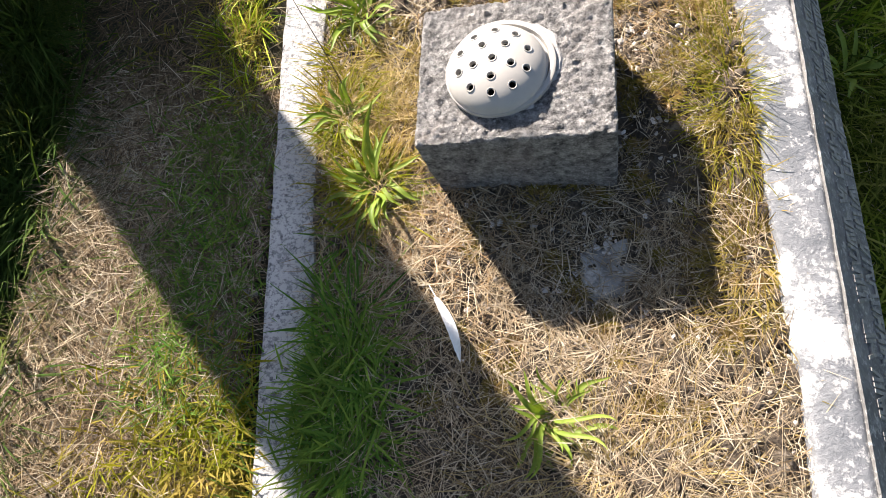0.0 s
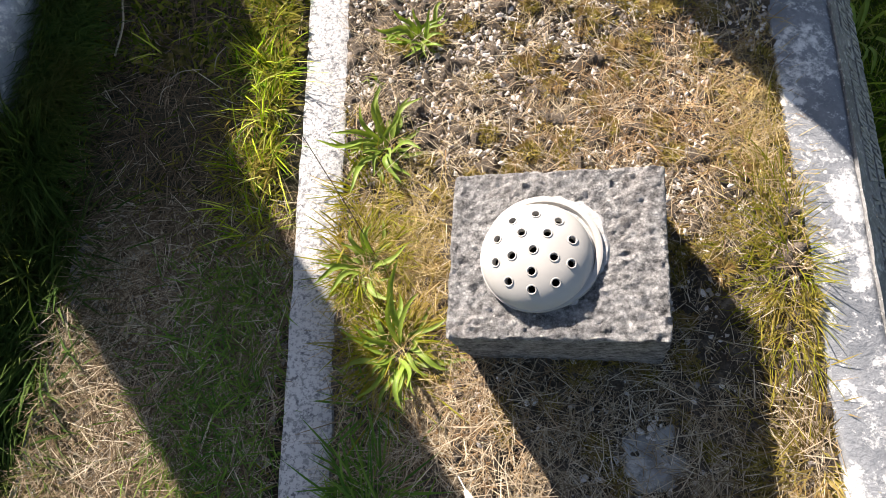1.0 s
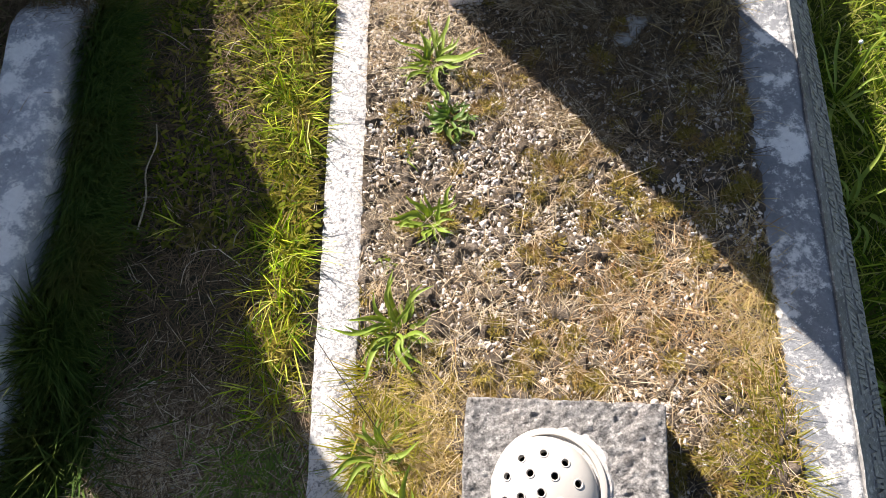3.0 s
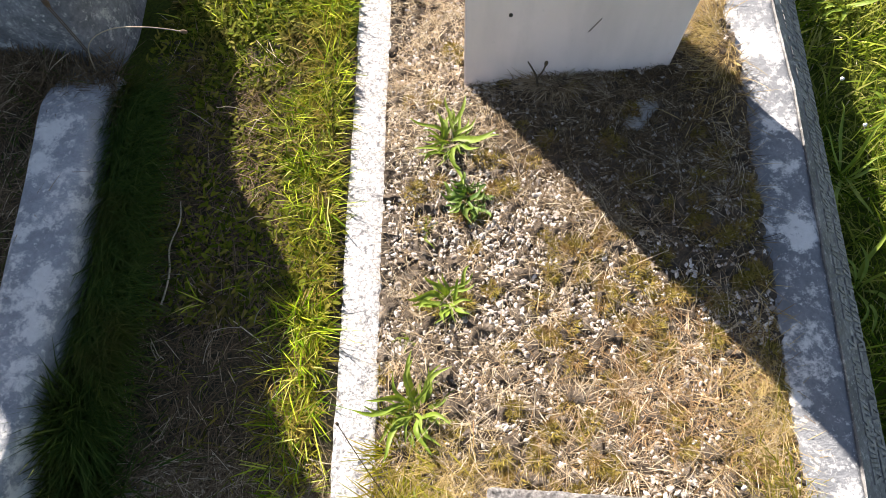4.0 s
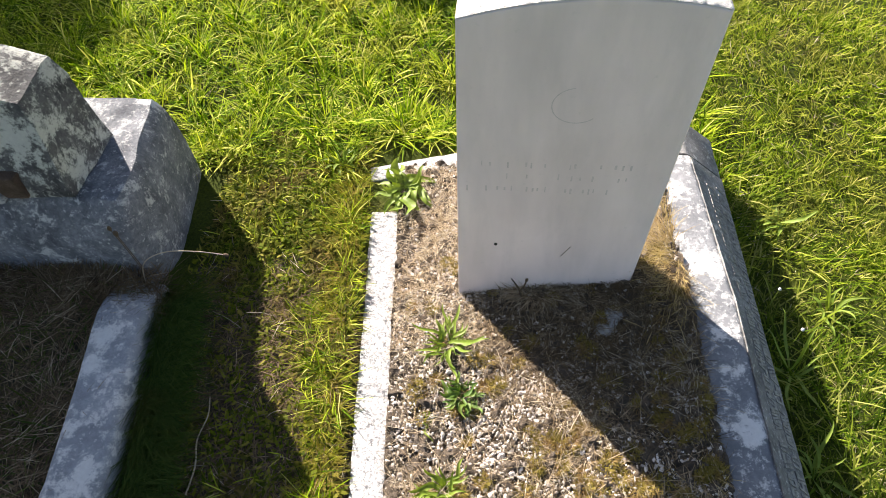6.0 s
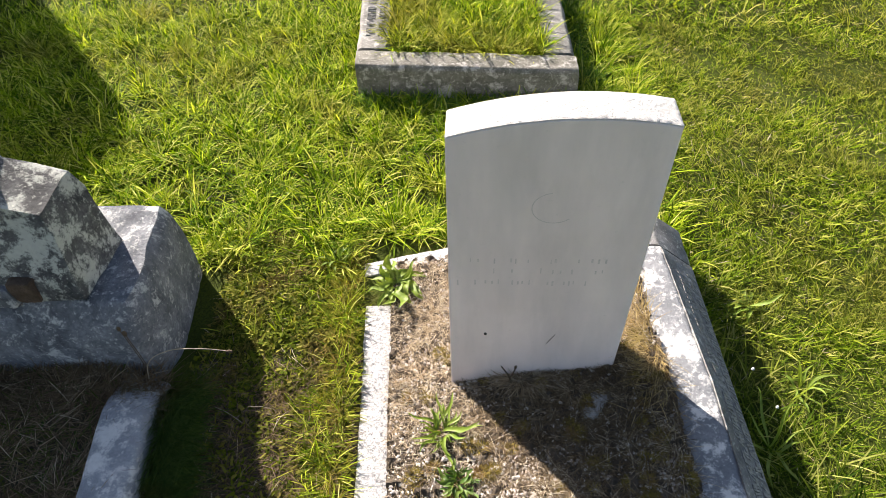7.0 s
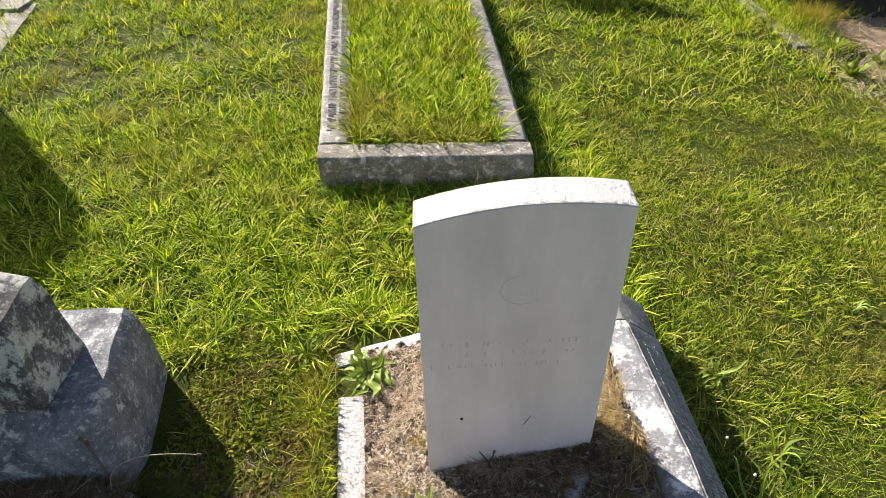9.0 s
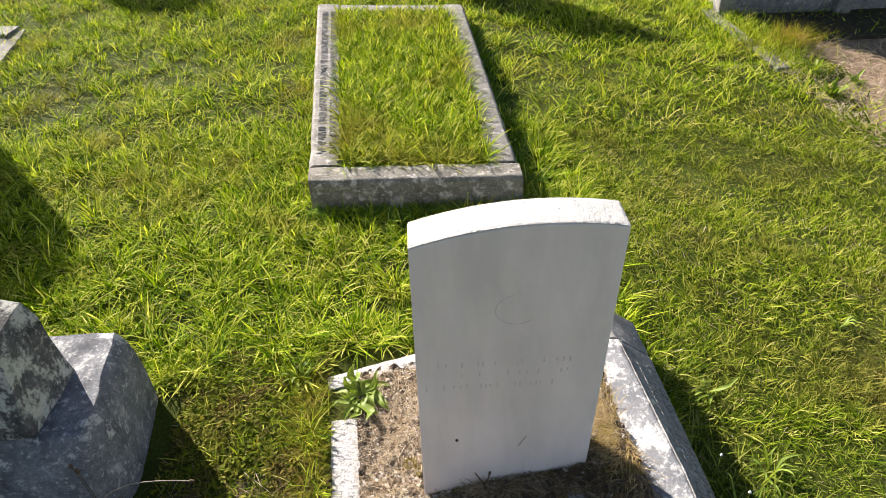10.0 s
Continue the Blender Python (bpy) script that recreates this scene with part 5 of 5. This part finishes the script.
for k, (x, y, c, l, w) in enumerate(((0.735, 1.715, 13, 0.085, 0.016), (0.668, 1.29, 9, 0.13, 0.011), (0.80, 1.46, 12, 0.08, 0.013), (0.67, 1.06, 8, 0.10, 0.011), (0.70, 0.75, 10, 0.09, 0.013), (-0.40, 1.80, 16, 0.07, 0.011), (1.25, 1.95, 9, 0.06, 0.012), (-0.62, 2.1, 12, 0.06, 0.014), (2.19, 3.95, 22, 0.13, 0.026), (2.13, 3.62, 20, 0.10, 0.030), (2.36, 3.78, 16, 0.10, 0.028))):
    tagged(rosette("lawn_weed", "long-leaved green weed in the lawn", on_grass(x, y), c, l, w, LEAF, (0.7, 1.5), (0.4, 0.9), 0.6, 50 + k), group="weeds in the lawn")
rosette("roadside_weed", "leafy green weed with a yellow bud beside the slab", on_grass(-0.585, 0.22), 20, 0.11, 0.020, LEAF, (0.5, 1.2), (0.3, 0.8), 0.9, 71)
for k, (x, y) in enumerate(((-0.56, 0.84), (-0.62, 0.80), (-0.50, 1.0), (-0.40, 0.9), (-0.47, 1.22), (-0.58, 1.3))):
    tagged(rosette("strip_weed", "small shaded broad-leaved weed on the strip", on_grass(x, y), 9, 0.035, 0.014, LEAF_DARK, (0.2, 0.7), (0.2, 0.6), 0.8, 80 + k), group="weeds on the strip")


# ---- stems, twigs, feather ----
def stem(name, label, pts, r0, r1, mat, head=None):
    """A thin bent stem as a tapering tube, with an optional seed head."""
    top = thing(name, label, "dry stem", pts[0])
    bm = bmesh.new()
    P = [Vector(p) - Vector(pts[0]) for p in pts]
    path = []
    for i in range(len(P) - 1):
        a, b = P[i], P[i + 1]
        pa, nb = P[max(0, i - 1)], P[min(len(P) - 1, i + 2)]
        for k in range(5):
            t = k / 5
            path.append(0.5 * ((2 * a) + (b - pa) * t + (2 * pa - 5 * a + 4 * b - nb) * t * t + (3 * a - pa - 3 * b + nb) * t ** 3))
    path.append(P[-1])
    rows = []
    for i, p in enumerate(path):
        d = (path[min(i + 1, len(path) - 1)] - path[max(i - 1, 0)]).normalized()
        s = d.cross(Vector((0.13, 0.31, 0.94))).normalized()
        u = d.cross(s)
        r = r0 + (r1 - r0) * i / (len(path) - 1)
        rows.append([bm.verts.new(p + s * r * math.cos(a * math.pi / 3) + u * r * math.sin(a * math.pi / 3)) for a in range(6)])
    for a, b in zip(rows, rows[1:]):
        for i in range(6):
            bm.faces.new((a[i], a[(i + 1) % 6], b[(i + 1) % 6], b[i]))
    bm.faces.new(rows[0])
    bm.faces.new(rows[-1])
    part("stalk", bm, mat, top)
    if head:
        bm = bmesh.new()
        bmesh.ops.create_icosphere(bm, subdivisions=2, radius=1.0)
        for v in bm.verts:
            v.co = Vector((v.co.x * head[0], v.co.y * head[0], v.co.z * head[1])) * (1 + 0.3 * noise.noise(v.co * 4))
        d = (path[-1] - path[-3]).to_track_quat("Z", "Y").to_matrix().to_4x4()
        bm.transform(Matrix.Translation(path[-1]) @ d)
        part("seed_head", bm, SEED, top, "brown seed head")
    return top


stem("fallen_stalk", "pale dry stalk lying on the shaded strip", [(-0.562, 0.925, 0.002), (-0.556, 0.98, 0.012), (-0.566, 1.03, 0.016), (-0.557, 1.08, 0.02), (-0.56, 1.115, 0.03)], 0.0020, 0.0011, STALK)
stem("plantain_stalk", "arching plantain stalk with a seed head over the strip", [(-0.80, 1.375, -0.02), (-0.76, 1.372, 0.12), (-0.69, 1.37, 0.18), (-0.61, 1.366, 0.196), (-0.545, 1.364, 0.191)], 0.0011, 0.0009, STALK, (0.0035, 0.007))
stem("plantain_stalk", "upright dark seed stalk before the monument", [(-0.775, 1.385, 0.06), (-0.772, 1.38, 0.16), (-0.770, 1.375, 0.235)], 0.0011, 0.0009, SEED, (0.005, 0.010))
stem("plantain_stalk", "upright dark seed stalk before the monument", [(-0.785, 1.39, 0.06), (-0.783, 1.386, 0.16), (-0.781, 1.38, 0.245)], 0.0011, 0.0009, SEED, (0.004, 0.009))
stem("plantain_stalk", "thin stalk with a dark head leaning over the kerb", [(-0.09, 0.60, 0.0), (-0.12, 0.64, 0.06), (-0.16, 0.69, 0.11), (-0.195, 0.735, 0.14)], 0.0008, 0.0006, SEED, (0.0022, 0.0035))
stem("twig", "small forked dark twig at the headstone's foot", [(0.078, 1.378, 0.05), (0.070, 1.372, 0.100), (0.052, 1.370, 0.142)], 0.0026, 0.0014, SEED)
stem("twig", "small dark twig at the headstone's foot", [(0.072, 1.374, 0.09), (0.080, 1.368, 0.122), (0.083, 1.366, 0.145)], 0.0020, 0.0013, SEED, (0.0034, 0.007))
sr = random.Random(3)
for k in range(10):
    x, y, a = sr.uniform(-0.66, -0.36), sr.uniform(0.85, 1.4), sr.uniform(0, 6.28)
    l = sr.uniform(0.03, 0.08)
    z = float(lawn_z(x, y))
    stem("fallen_stalk", "thin pale dead stem standing on the strip", [(x, y, z), (x + math.cos(a) * l * 0.5, y + math.sin(a) * l * 0.5, z + 0.03), (x + math.cos(a) * l, y + math.sin(a) * l, z + 0.035)], 0.0008, 0.0005, STALK)
for k, (x, y) in enumerate(((0.655, 1.33), (0.63, 1.43))):
    z = float(lawn_z(x, y))
    top = stem("clover_flower", "small white clover flower on a thin stem", [(x, y, z), (x + 0.01, y + 0.005, z + 0.06), (x + 0.012, y + 0.01, z + 0.11)], 0.0008, 0.0006, LEAF)
    bm = bmesh.new()
    bmesh.ops.create_icosphere(bm, subdivisions=2, radius=0.0036)
    for v in bm.verts:
        v.co *= 1 + 0.35 * noise.noise(v.co * 600)
    bmesh.ops.translate(bm, verts=bm.verts, vec=(0.012, 0.01, 0.112))
    part("flower_head", bm, FEATHER, top, "white flower head")


def bed_stone(label, x, y, w, d, seed):
    """A worn flat stone, half sunk in the bed."""
    top = thing("sunken_stone", label, "stone", (x, y, float(plot_z(x, y)) - 0.026))
    bm = block((w, d, 0.034), 0.012, 14, 0.010, 34, 0.15, seed)
    bm.transform(Matrix.Rotation(radians(-9), 4, "Y") @ Matrix.Rotation(radians(20 * seed), 4, "Z"))
    part("stone_body", bm, SLAB, top)


bed_stone("flat grey stone half sunk in the bed", 0.292, 0.352, 0.085, 0.075, 1)
bed_stone("flat grey stone sunk before the headstone", 0.262, 1.312, 0.085, 0.045, 2)


def build_feather():
    top = thing("feather", "single white feather lying on dead grass", "feather", (0.054, 0.300, 0.041))
    bm = bmesh.new()
    rows = []
    n = 16
    for i in range(n + 1):
        t = i / n
        w = 0.0120 * (math.sin(math.pi * min(1, 0.06 + t * 0.97)) ** 0.6) + 0.0006
        x = 0.036 * t + 0.006 * math.sin(t * 3.0)
        y = -0.084 * t
        z = 0.012 * math.sin(t * 3.1) + 0.001
        rows.append([bm.verts.new((x - w * 0.55, y - w * 0.15 + 0.0008 * math.sin(i * 3.7), z + 0.001)), bm.verts.new((x, y, z + 0.0022)), bm.verts.new((x + w * 0.45, y + w * 0.15, z + 0.0004))])
    for a, b in zip(rows, rows[1:]):
        for i in range(2):
            bm.faces.new((a[i], a[i + 1], b[i + 1], b[i]))
    part("vane", bm, FEATHER, top)
    bm = bmesh.new()
    rows = []
    for i in range(n + 4):
        t = (i - 3) / n
        r = 0.0009 * (1.1 - 0.8 * max(0, t))
        c = Vector((0.036 * t + 0.006 * math.sin(t * 3.0), -0.084 * t, 0.012 * math.sin(max(0, t) * 3.1) + 0.0032))
        rows.append([bm.verts.new(c + Vector((r * math.cos(a * 1.2566), 0, r * math.sin(a * 1.2566)))) for a in range(5)])
    for a, b in zip(rows, rows[1:]):
        for i in range(5):
            bm.faces.new((a[i], a[(i + 1) % 5], b[(i + 1) % 5], b[i]))
    part("quill", bm, FEATHER, top)


build_feather()
